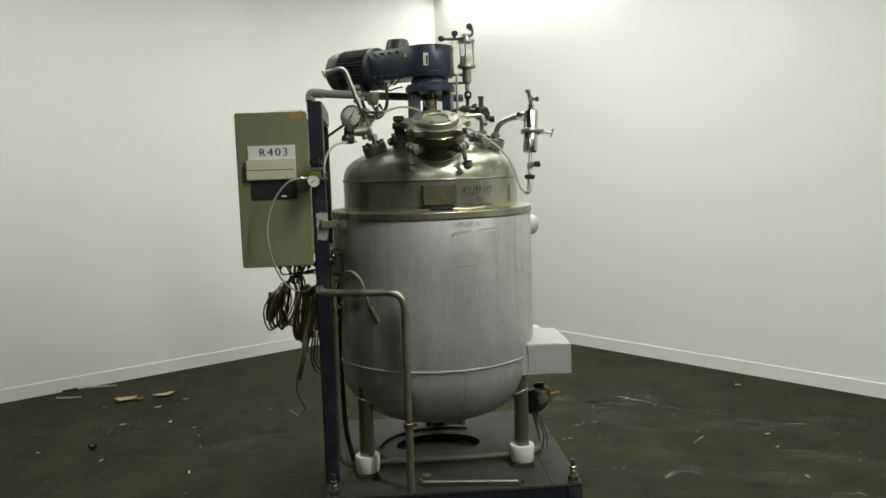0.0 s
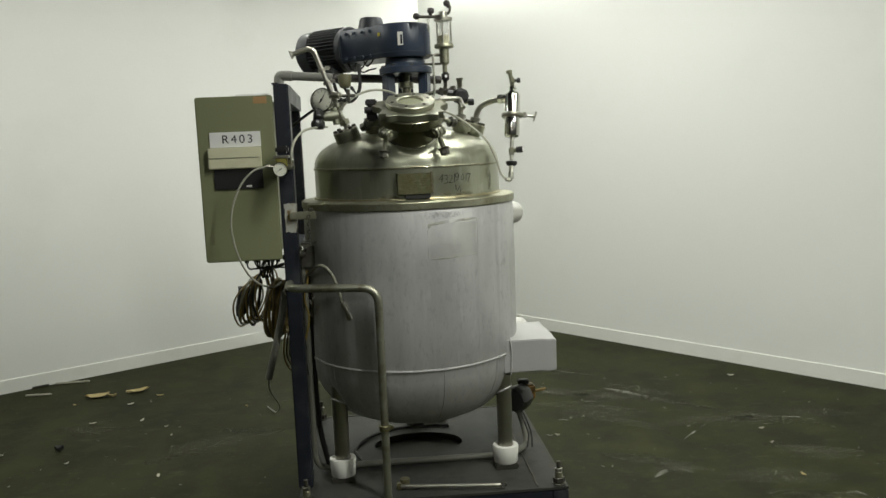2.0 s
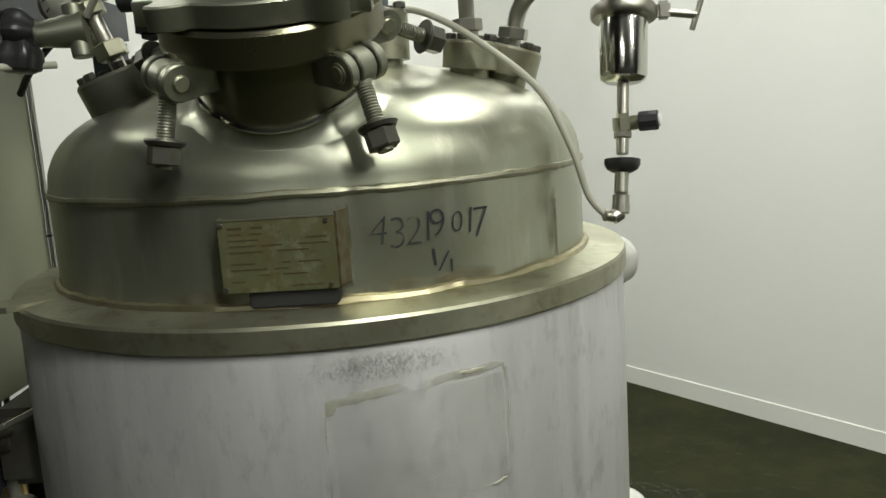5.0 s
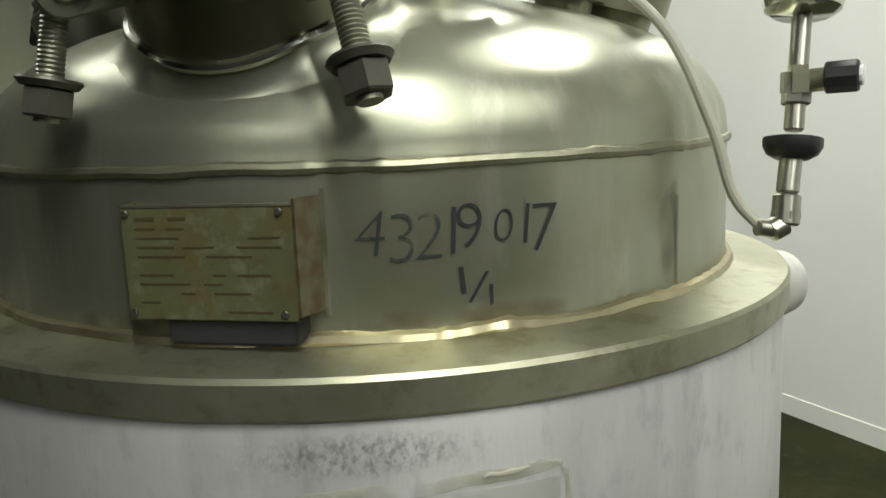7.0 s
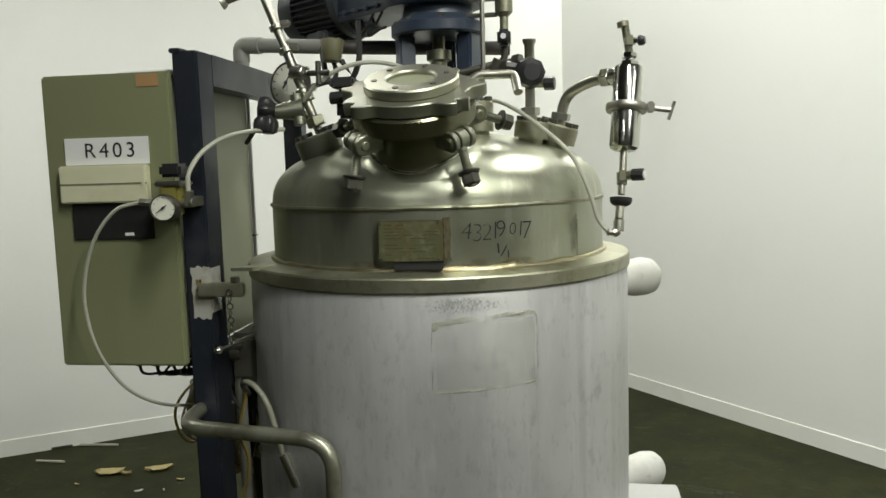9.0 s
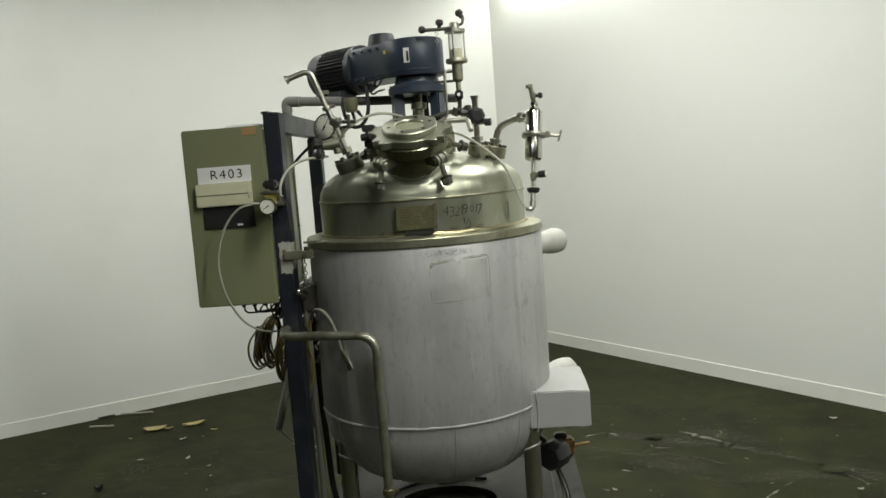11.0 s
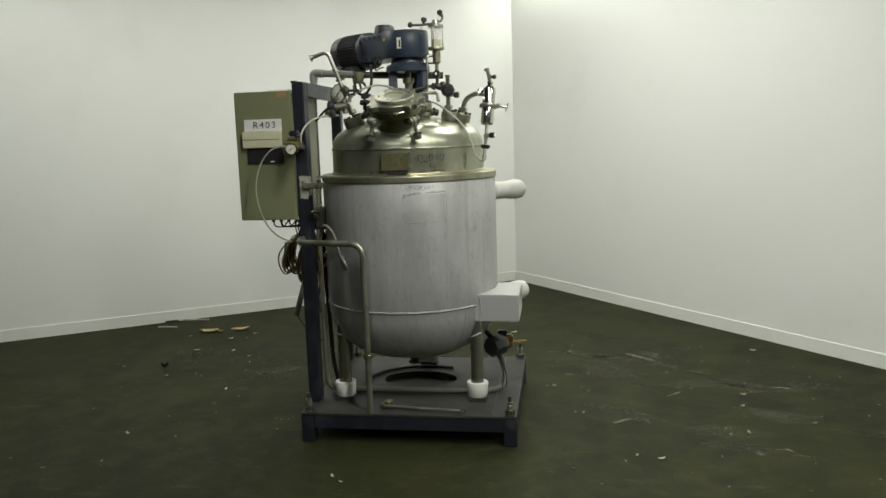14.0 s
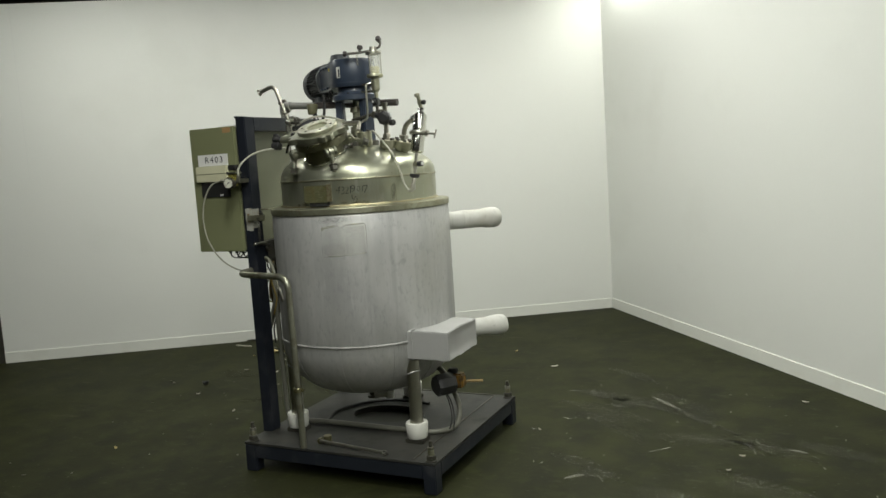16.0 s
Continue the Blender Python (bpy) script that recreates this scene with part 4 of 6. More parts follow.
# ---- control cabinet ----
cab = thing("control_cabinet", (-0.65, 0.33, 1.02), "olive-green steel control cabinet hung on the frame's post", "control cabinet", moved=(0.009, -0.004, 0.007))
part("body", span(-0.791, -0.548, 0.168, 0.612, 1.022, 1.606, 0.004), CAB_SIDE, cab)
door = part("door", span(-0.793, -0.522, 0.146, 0.167, 1.020, 1.612, 0.004), CAB_GREEN, cab, "plain olive-green cabinet door")
part("edge_strip", span(-0.5478, -0.541, 0.606, 0.620, 1.022, 1.598, 0.003), PVC, cab, "grey edge strip on the cabinet's back edge")
part("cable_tie", span(-0.5490, -0.5395, 0.6045, 0.6215, 1.243, 1.2465), TAP_RED, cab)
part("top_rail", span(-0.66, -0.54, 0.20, 0.30, 1.6105, 1.622, 0.003), PAPER, cab)
sticker = part("sticker", span(-0.588, -0.541, 0.1445, 0.1462, 1.584, 1.608), ORANGE_TAPE, door, "torn orange sticker")
sign = part("sign", span(-0.749, -0.570, 0.1425, 0.1458, 1.433, 1.487), PAPER, cab, "white sign with black characters")
bm = letters("R403", 0.042, 0.0, 1.30)
bm.transform(Matrix.Translation((-0.652, 0.1418, 1.460)) @ Matrix.Rotation(radians(90), 4, "X") @ Matrix.Diagonal((1.04, 1, 1, 1)))
part("sign_lettering", bm, INK, sign)
cover = part("card_holder", span(-0.757, -0.570, 0.126, 0.146, 1.357, 1.432, 0.003), CREAM, cab, "cream plastic card holder")
part("holder_groove", span(-0.757, -0.570, 0.1250, 0.127, 1.3935, 1.3965), CAB_SIDE, cover)
part("holder_clip", span(-0.580, -0.572, 0.1235, 0.127, 1.384, 1.406, 0.001), CREAM, cover)
win = part("window", span(-0.742, -0.570, 0.1405, 0.146, 1.283, 1.3565, 0.001), BLACK, cab, "black display window")
part("window_label", span(-0.630, -0.611, 0.1390, 0.1404, 1.290, 1.296), PAPER, win)
random.seed(11)
for k in range(8):
    x = -0.66 + k * 0.019
    g = part("cable_gland", rod((x, 0.21 + 0.05 * (k % 2), 1.004), (x, 0.21 + 0.05 * (k % 2), 1.022), 0.008, n=10), BLACK, cab)
    part("cable", hose([(x, 0.21 + 0.05 * (k % 2), 1.006), (x + random.uniform(-0.01, 0.02), 0.22, 0.985), (x + random.uniform(0.0, 0.04), 0.26, 0.975), (-0.515 - 0.01 * (k % 3), 0.30, 0.985)], 0.0032, 6), RUBBER, g)

# ---- air regulator ----
reg = thing("air_regulator", (-0.510, 0.12, 1.34), "brass air regulator with small dial gauge and black knob", "pressure regulator", moved=(0.021, -0.015, 0.001))
part("bracket", span(-0.528, -0.480, 0.095, 0.173, 1.352, 1.372, 0.002), PIPE_STEEL, reg)
part("body", join(box((-0.506, 0.098, 1.378), (0.040, 0.045, 0.040), 0.006), rod((-0.506, 0.098, 1.34), (-0.506, 0.098, 1.40), 0.017)), REG_BODY, reg, "yellow-olive cast regulator body")
part("collar", box((-0.506, 0.098, 1.399), (0.056, 0.052, 0.010), 0.003), PIPE_STEEL, reg)
part("knob", box((-0.503, 0.098, 1.424), (0.044, 0.044, 0.026), 0.006), BLACK, reg)
part("port", join(rod((-0.488, 0.090, 1.362), (-0.462, 0.088, 1.362), 0.009), nut((-0.474, 0.088, 1.356), (-0.470, 0.087, 1.386), 0.009)), PIPE_STEEL, reg)
part("port", join(rod((-0.53, 0.072, 1.364), (-0.555, 0.066, 1.366), 0.007), nut((-0.545, 0.068, 1.365), (-0.560, 0.065, 1.3665), 0.008)), PIPE_STEEL, reg)


def dial(t, c, axis, r, ang, marks=9):
    """A round gauge: case, bezel, white face, scale strokes and needle."""
    c, d = Vector(c), Vector(axis).normalized()
    right = Vector((0, 0, 1)).cross(d).normalized()
    up = d.cross(right)
    case = part("gauge_case", lathe([(0, -0.030), (r * 0.9, -0.030), (r, -0.024), (r, 0.004), (r * 0.93, 0.007), (r * 0.90, 0.002), (0, 0.0)], c, d, 36), DARK_STEEL, t, "dark round gauge case")
    part("dial_face", lathe([(0, 0.0005), (r * 0.9, 0.0005), (r * 0.9, 0.003), (0, 0.003)], c, d, 36), DIAL, case, "white dial")
    bm = None
    for k in range(marks):
        a = radians(225 - 270 * k / (marks - 1))
        q = right * math.cos(a) + up * math.sin(a)
        b = rod(c + d * 0.0035 + q * r * 0.68, c + d * 0.0035 + q * r * 0.82, r * 0.018, n=6)
        bm = b if bm is None else join(bm, b)
    part("scale", bm, INK, case)
    q = right * math.cos(radians(ang)) + up * math.sin(radians(ang))
    part("needle", join(rod(c + d * 0.005 - q * r * 0.3, c + d * 0.005 + q * r * 0.72, r * 0.045, r * 0.015, n=8), rod(c + d * 0.003, c + d * 0.007, r * 0.09, n=12)), INK, case)
    return case


dial(reg, (-0.510, 0.062, 1.355), (0.10, -1, 0.05), 0.0255, 215)
part("stem", rod((-0.510, 0.09, 1.356), (-0.508, 0.068, 1.355), 0.007, n=10), BRASS, reg)
solo("air_hose", hose([(-0.537, 0.050, 1.367), (-0.583, 0.043, 1.354), (-0.628, 0.045, 1.306), (-0.660, 0.052, 1.236), (-0.673, 0.062, 1.16), (-0.663, 0.080, 1.07), (-0.640, 0.130, 0.985), (-0.605, 0.200, 0.930), (-0.565, 0.280, 0.905), (-0.545, 0.340, 0.912)], 0.0036), HOSE, (-0.6, 0.07, 1.0),
     "translucent white air hose looping down from the regulator", "hose")
solo("air_hose", hose([(-0.451, 0.072, 1.385), (-0.448, 0.075, 1.42), (-0.436, 0.110, 1.458), (-0.412, 0.165, 1.487), (-0.378, 0.225, 1.500), (-0.330, 0.285, 1.504)], 0.0046), HOSE, (-0.45, 0.1, 1.4),
     "translucent white air hose from regulator to valve", "hose")

# ---- gauge and valve group on the dome ----
gv = thing("gauge_valve_group", (-0.275, 0.295, 1.495), "pressure gauge and valves on a steel inlet tube with bent spout", "pressure gauge", moved=(0.012, 0.0, 0.006))
T0, T1 = Vector((-0.264, 0.302, 1.475)), Vector((-0.362, 0.292, 1.742))
td = (T1 - T0).normalized()
part("inlet_tube", sweep(rounded([T0, T1 + td * 0.038, (-0.395, 0.287, 1.789), (-0.459, 0.278, 1.767)], 0.03, 8), 0.0098, 14), PIPE_STEEL, gv, "bent steel inlet tube")
part("spout", rod((-0.452, 0.279, 1.769), (-0.463, 0.2775, 1.765), 0.0125, 0.017), PIPE_STEEL, gv)
for k, r in ((0.38, 0.015), (0.52, 0.016), (0.70, 0.0165), (0.88, 0.0155)):
    p = T0.lerp(T1, k)
    part("clamp", join(rod(p - td * 0.006, p + td * 0.006, r), box(p + Vector((0.02, -0.004, 0.006)), (0.022, 0.014, 0.014), 0.003)), PIPE_STEEL, gv)
part("valve_body", join(rod((-0.360, 0.272, 1.533), (-0.303, 0.294, 1.540), 0.014, 0.024), rod((-0.306, 0.286, 1.505), (-0.314, 0.290, 1.57), 0.013)), CAST, gv)


def lobed(c, axis, r, h):
    """A chunky plastic hand knob with five soft lobes."""
    bm = lathe([(0, 0), (r * 0.55, 0), (r * 0.7, h * 0.15), (r * 0.95, h * 0.35), (r, h * 0.6), (r * 0.9, h * 0.9), (r * 0.6, h), (0, h)], (0, 0, 0), (0, 0, 1), 30)
    for v in bm.verts:
        k = 1 + 0.12 * math.cos(5 * math.atan2(v.co.y, v.co.x))
        v.co.x, v.co.y = v.co.x * k, v.co.y * k
    bm.transform(Matrix.Translation(c) @ frame_of(axis))
    return bm


part("knob", lobed((-0.353, 0.268, 1.536), (-1, -0.25, 0.12), 0.026, 0.036), BLACK, gv, "black valve knob")
part("knob", lobed((-0.371, 0.262, 1.531), (-0.1, -0.1, -1), 0.025, 0.042), BLACK, gv)
dial(gv, (-0.362, 0.378, 1.603), (-0.45, -1, 0.20), 0.048, 60, 11)
part("gauge_stem", join(rod((-0.357, 0.398, 1.562), (-0.330, 0.37, 1.532), 0.009), rod((-0.330, 0.37, 1.535), (-0.285, 0.31, 1.520), 0.009)), BRASS, gv)
hw = join(*[rod((-0.255, 0.262, 1.609), (-0.255 + 0.024 * math.cos(a), 0.262, 1.609 + 0.024 * math.sin(a)), 0.006, n=8) for a in [0, 1.57, 3.14, 4.71]])
part("handwheel", hw, DARK_STEEL, gv)
part("wheel_stem", rod((-0.312, 0.292, 1.614), (-0.252, 0.262, 1.609), 0.006), PIPE_STEEL, gv)
part("valve_body", join(rod((-0.318, 0.283, 1.616), (-0.29, 0.275, 1.613), 0.013), nut((-0.297, 0.276, 1.613), (-0.288, 0.273, 1.612), 0.015)), PIPE_STEEL, gv)
part("union", nut((-0.274, 0.301, 1.503), (-0.281, 0.300, 1.522), 0.021), STEEL_RIM, gv)
part("union", nut((-0.293, 0.299, 1.555), (-0.299, 0.298, 1.572), 0.019), STEEL_RIM, gv)

# ---- agitator drive ----
DA = Vector((-0.803, 0.596, 0)).normalized()
DS = Vector((-DA.y, DA.x, 0))
DO = Vector((VX, 0.425, 0))


def dr(a, s, z):
    """A point of the drive: along the motor's axis from the shaft, to its side, and height."""
    return DO + DA * a + DS * s + Vector((0, 0, z))


drive = thing("agitator_drive", (VX, 0.43, 1.49), "blue gearbox and finned electric motor of the stirrer on a lantern", "agitator motor", moved=(0.013, 0.014, 0.006))


def gear_case(z0, z1, grow=0.0):
    outline = []
    for k in range(19):
        a = -math.pi / 2 + math.pi * k / 18
        outline.append((-0.102 * math.cos(a) - grow * math.cos(a), (0.102 + grow) * math.sin(a)))
    outline += [(0.055, 0.102 + grow), (0.10, 0.078 + grow), (0.262, 0.072 + grow), (0.262, -0.072 - grow), (0.10, -0.078 - grow), (0.055, -0.102 - grow)]
    bm = bmesh.new()
    rings = []
    for z, k in ((z0, 0.96), (z0 + 0.006, 1.0), (z1 - 0.006, 1.0), (z1, 0.96)):
        rings.append([bm.verts.new(dr(a * k if a < 0 else a, s * k, z)) for a, s in outline])
    for p, q in zip(rings, rings[1:]):
        for k in range(len(outline)):
            j = (k + 1) % len(outline)
            bm.faces.new((p[k], p[j], q[j], q[k]))
    bm.faces.new(rings[0][::-1])
    bm.faces.new(rings[-1])
    return bm


gear = part("gear_case", gear_case(1.757, 1.884), GEAR_BLUE, drive, "blue cast gearbox housing")
part("case_joint", gear_case(1.772, 1.779, 0.0025), GEAR_BLUE, gear)
part("cap", lathe([(0, 1.88), (0.055, 1.88), (0.053, 1.894), (0.046, 1.924), (0.042, 1.930), (0, 1.930)], DO + DA * 0.158, (0, 0, 1), 28), MOTOR_GREY, gear, "grey breather cap")
part("vent_plug", join(rod(dr(-0.01, -0.02, 1.883), dr(-0.01, -0.02, 1.893), 0.010), nut(dr(-0.01, -0.02, 1.886), dr(-0.01, -0.02, 1.890), 0.014)), DARK_STEEL, gear)
SIDE = -1 if (DO + DS * 0.1).y > DO.y else 1
FACE = DS * SIDE
mrot = Matrix((DA, FACE, Vector((0, 0, 1)))).transposed()
TP = Vector((-0.20, -0.98, 0)).normalized()
tprot = Matrix((Vector((0, 0, 1)).cross(TP) * -1, TP, Vector((0, 0, 1)))).transposed()
part("type_plate", box(DO + TP * 0.1025 + Vector((0, 0, 1.823)), (0.020, 0.004, 0.050), 0.0, tprot), TAG_W, gear, "small pale type plate")
part("type_plate_print", box(DO + TP * 0.1042 + Vector((0.0045, 0, 1.820)), (0.008, 0.003, 0.034), 0.0, tprot), NAVY, gear)
part("warning_label", box(DO + DA * 0.050 + FACE * 0.1025 + Vector((0, 0, 1.846)), (0.010, 0.003, 0.013), 0.0, mrot), LABEL_Y, gear, "small yellow label")
for a in (0.11, 0.15, 0.19, 0.23):
    for z in (1.772, 1.868):
        p = DO + DA * a + FACE * 0.074 + Vector((0, 0, z))
        part("case_bolt", nut(p, p + FACE * 0.010, 0.006), GEAR_BLUE, gear)

mz = 1.818
motor = part("motor_body", lathe([(0, 0.262), (0.090, 0.262), (0.090, 0.285), (0.080, 0.288), (0.077, 0.435), (0.086, 0.438), (0.089, 0.46), (0.086, 0.492), (0.070, 0.508), (0.03, 0.512), (0, 0.512)], DO + Vector((0, 0, mz)), DA, 40), MOTOR_GREY, drive, "dark grey motor body with fan cowl")
for k in range(40):
    a = 2 * math.pi * k / 40
    q = (DS * math.cos(a) + Vector((0, 0, 1)) * math.sin(a))
    tq = DA.cross(q)
    part("cooling_fin", box(DO + Vector((0, 0, mz)) + DA * 0.362 + q * 0.0830, (0.148, 0.0022, 0.017), 0.0, Matrix((DA, tq, q)).transposed()), MOTOR_GREY, motor)
part("terminal_box", box(dr(0.36, FACE.dot(DS) * 0.03, mz - 0.088), (0.085, 0.075, 0.035), 0.005, mrot), MOTOR_GREY, motor)
flange_z = 1.700
part("lantern_flange", lathe([(0, 1.757), (0.075, 1.757), (0.080, 1.735), (0.100, 1.722), (0.104, 1.719), (0.104, 1.698), (0.100, 1.695), (0.05, 1.695), (0, 1.695)], DO, (0, 0, 1), 40), GEAR_BLUE, drive)
for k in range(8):
    a = 2 * math.pi * k / 8 + 0.2
    p = DO + Vector((0.090 * math.cos(a), 0.090 * math.sin(a), 1.719))
    part("flange_bolt", nut(p, p + Vector((0, 0, 0.010)), 0.009), DARK_STEEL, drive)
for a in (200, 340, 90):
    c, s = math.cos(radians(a)), math.sin(radians(a))
    m = Matrix(((c, -s, 0), (s, c, 0), (0, 0, 1)))
    bm = box((0, 0, 0), (0.036, 0.056, 0.225), 0.005)
    for v in bm.verts:
        v.co.y *= 1.0 if v.co.z > 0 else 1.25
    bm.transform(m.to_4x4())
    bmesh.ops.translate(bm, verts=bm.verts, vec=DO + Vector((0.075 * c, 0.075 * s, 1.585)))
    part("lantern_leg", bm, GEAR_BLUE, drive)
part("lantern_base", lathe([(0, 1.478), (0.098, 1.478), (0.098, 1.502), (0.094, 1.506), (0.04, 1.506), (0.035, 1.53), (0, 1.53)], DO, (0, 0, 1), 36), DARK_STEEL, drive)
part("shaft", lathe([(0, 1.50), (0.014, 1.50), (0.014, 1.585), (0.026, 1.587), (0.026, 1.612), (0.018, 1.616), (0.018, 1.64), (0.028, 1.644), (0.028, 1.665), (0.014, 1.668), (0.014, 1.70), (0, 1.70)], DO, (0, 0, 1), 24), STEEL_RIM, drive, "bright steel shaft coupling")
part("seal_gland", join(rod(DO + Vector((0.0, 0, 1.53)), DO + Vector((0, 0, 1.575)), 0.033), *[nut(DO + Vector((0.026 * math.cos(a), 0.026 * math.sin(a), 1.575)), DO + Vector((0.026 * math.cos(a), 0.026 * math.sin(a), 1.600)), 0.007) for a in (0.4, 2.5, 4.6)]), STEEL_RIM, drive)
part("motor_cable", hose([dr(0.37, FACE.dot(DS) * 0.05, mz - 0.10), (-0.285, 0.46, 1.665), (-0.262, 0.40, 1.615), (-0.290, 0.38, 1.60), (-0.36, 0.43, 1.592), (-0.43, 0.47, 1.555), (-0.490, 0.50, 1.515), (-0.535, 0.54, 1.48)], 0.0055), RUBBER, drive, "black motor cable")
part("motor_cable", hose([(-0.33, 0.52, 1.735), (-0.30, 0.47, 1.62), (-0.25, 0.44, 1.60), (-0.215, 0.43, 1.65), (-0.215, 0.44, 1.742)], 0.0068, 10), RUBBER, drive)
for a0, a1, low, tip in ((0.25, 0.13, 1.724, 1.757), (0.21, 0.09, 1.716, 1.722), (0.17, 0.10, 1.738, 1.757)):
    side = FACE.dot(DS)
    part("gear_wire", hose([dr(a0, side * 0.045, 1.757), dr(a0 * 0.7 + a1 * 0.3, side * 0.055, low), dr(a0 * 0.3 + a1 * 0.7, side * 0.070, low + 0.004), dr(a1, side * 0.075, tip)], 0.0032, 8), RUBBER, drive)
part("cable_gland", lathe([(0, 0), (0.019, 0.0), (0.022, 0.006), (0.028, 0.044), (0.026, 0.048), (0, 0.048)], (-0.272, 0.415, 1.652), (0.0, 0.1, 1), 10), OLIVE_TAG, drive, "olive plastic gland under the motor")
part("cable_end", lathe([(0, 0), (0.007, 0.004), (0.005, 0.02), (0, 0.045)], (-0.250, 0.405, 1.655), (0.55, -0.1, -0.8), 8), RUBBER, drive)

# ---- grey cable conduit ----
con = thing("conduit", (-0.50, 0.60, 1.65), "grey plastic conduit with elbow on the frame's top beam", "conduit pipe", moved=(-0.017, -0.035, 0.014))
part("pipe", sweep(rounded([(-0.512, 0.605, 1.630), (-0.512, 0.605, 1.712), (-0.29, 0.560, 1.692)], 0.035, 8), 0.0175, 16), PVC, con)
part("dark_pipe", sweep([(-0.292, 0.5604, 1.6922), (-0.20, 0.580, 1.688), (0.15, 0.612, 1.674)], 0.0165, 16), DARK_PIPE, con, "dark brown run of pipe behind the lantern")
part("elbow", sweep(rounded([(-0.512, 0.605, 1.672), (-0.512, 0.605, 1.712), (-0.455, 0.5915, 1.7064)], 0.036, 8), 0.0205, 16), PVC, con)

# ---- dosing glass on the gearbox ----
dg = thing("dosing_glass", (0.118, 0.378, 1.60), "dosing vessel with clear glass cylinder and taps beside the gearbox", "sight glass", moved=(0.010, -0.002, -0.002))
GX, GY = 0.123, 0.380
part("glass_cylinder", lathe([(0.0235, 1.808), (0.0245, 1.808), (0.0245, 1.900), (0.0225, 1.900), (0.0225, 1.808), (0.0235, 1.808)], (GX, GY, 0), (0, 0, 1), 32), GLASS, dg, "clear glass cylinder")
part("liquid", lathe([(0, 1.809), (0.022, 1.809), (0.022, 1.842), (0, 1.842)], (GX, GY, 0), (0, 0, 1), 28), OIL, dg, "pale yellow residue in the glass")
for a in (0.3, 2.4, 4.5):
    p = Vector((GX + 0.031 * math.cos(a), GY + 0.031 * math.sin(a), 1.795))
    part("tie_rod", rod(p, p + Vector((0, 0, 0.118)), 0.0028, n=8), PIPE_STEEL, dg)
part("top_cap", lathe([(0, 1.898), (0.036, 1.898), (0.036, 1.908), (0.018, 1.911), (0.016, 1.932), (0, 1.932)], (GX, GY, 0), (0, 0, 1), 28), PIPE_STEEL, dg)
part("cone", lathe([(0, 1.809), (0.036, 1.809), (0.038, 1.806), (0.038, 1.797), (0.034, 1.794), (0.019, 1.791), (0.0185, 1.738), (0.009, 1.728), (0.009, 1.700), (0, 1.700)], (GX, GY, 0), (0, 0, 1), 32), STEEL_RIM, dg, "steel collar and cone under the glass")
part("valve", join(box((GX, GY - 0.006, 1.684), (0.028, 0.034, 0.034), 0.005), rod((GX, GY - 0.024, 1.684), (GX, GY - 0.036, 1.684), 0.010)), BLACK, dg, "black shut-off valve")
part("valve_badge", rod((GX, GY - 0.0362, 1.684), (GX, GY - 0.038, 1.684), 0.006, n=12), PAPER, dg)
part("drain_tube", sweep(rounded([(GX, GY, 1.668), (GX, GY, 1.636), (0.04, 0.372, 1.618), (-0.005, 0.372, 1.612)], 0.025), 0.0075, 12), DARK_STEEL, dg)
part("elbow_valve", join(rod((0.115, 0.376, 1.625), (0.155, 0.36, 1.632), 0.012), nut((0.143, 0.365, 1.630), (0.160, 0.358, 1.633), 0.017), rod((0.100, 0.378, 1.615), (0.112, 0.376, 1.640), 0.013)), DARK_STEEL, dg)
part("side_tube", sweep(rounded([(GX - 0.022, GY, 1.772), (0.078, GY - 0.012, 1.768), (0.078, GY - 0.015, 1.610), (0.03, 0.355, 1.592), (-0.02, 0.352, 1.588)], 0.018), 0.005, 10), PIPE_STEEL, dg)
for z in (1.768, 1.735):
    part("bracket", box((0.075, 0.385, z), (0.07, 0.016, 0.008), 0.002), DARK_STEEL, dg)
part("tap_bar", sweep([(0.022, 0.312, 1.905), (0.07, 0.345, 1.908), (0.115, 0.376, 1.916)], 0.006, 10), DARK_STEEL, dg)


def tap(c, d, r=0.012):
    c, d = Vector(c), Vector(d).normalized()
    return lathe([(0, 0), (r * 0.5, 0), (r * 0.55, r * 0.7), (r, r * 0.9), (r * 1.1, r * 1.6), (r * 0.8, r * 2.2), (0, r * 2.3)], c, d, 10)


part("tap", tap((0.030, 0.318, 1.905), (-0.8, -0.5, 0.05)), TAP_RED, dg, "dark red tap knob")
part("tap", tap((0.072, 0.346, 1.912), (0.1, 0, 1.0), 0.013), TAP_RED, dg)
part("tap_bar", sweep(rounded([(GX, GY, 1.925), (0.150, 0.392, 1.925), (0.155, 0.396, 1.955), (0.140, 0.40, 1.965)], 0.016), 0.0055, 10), DARK_STEEL, dg)
part("tap", tap((0.148, 0.398, 1.950), (-0.35, 0.2, 0.9), 0.013), TAP_RED, dg)
part("chain", join(*[ring((0.062, 0.336, 1.893 - 0.012 * k), (1, 0.2, 0) if k % 2 else (0, 1, 0), 0.005, 0.0014, 10, 6) for k in range(4)]), PIPE_STEEL, dg)

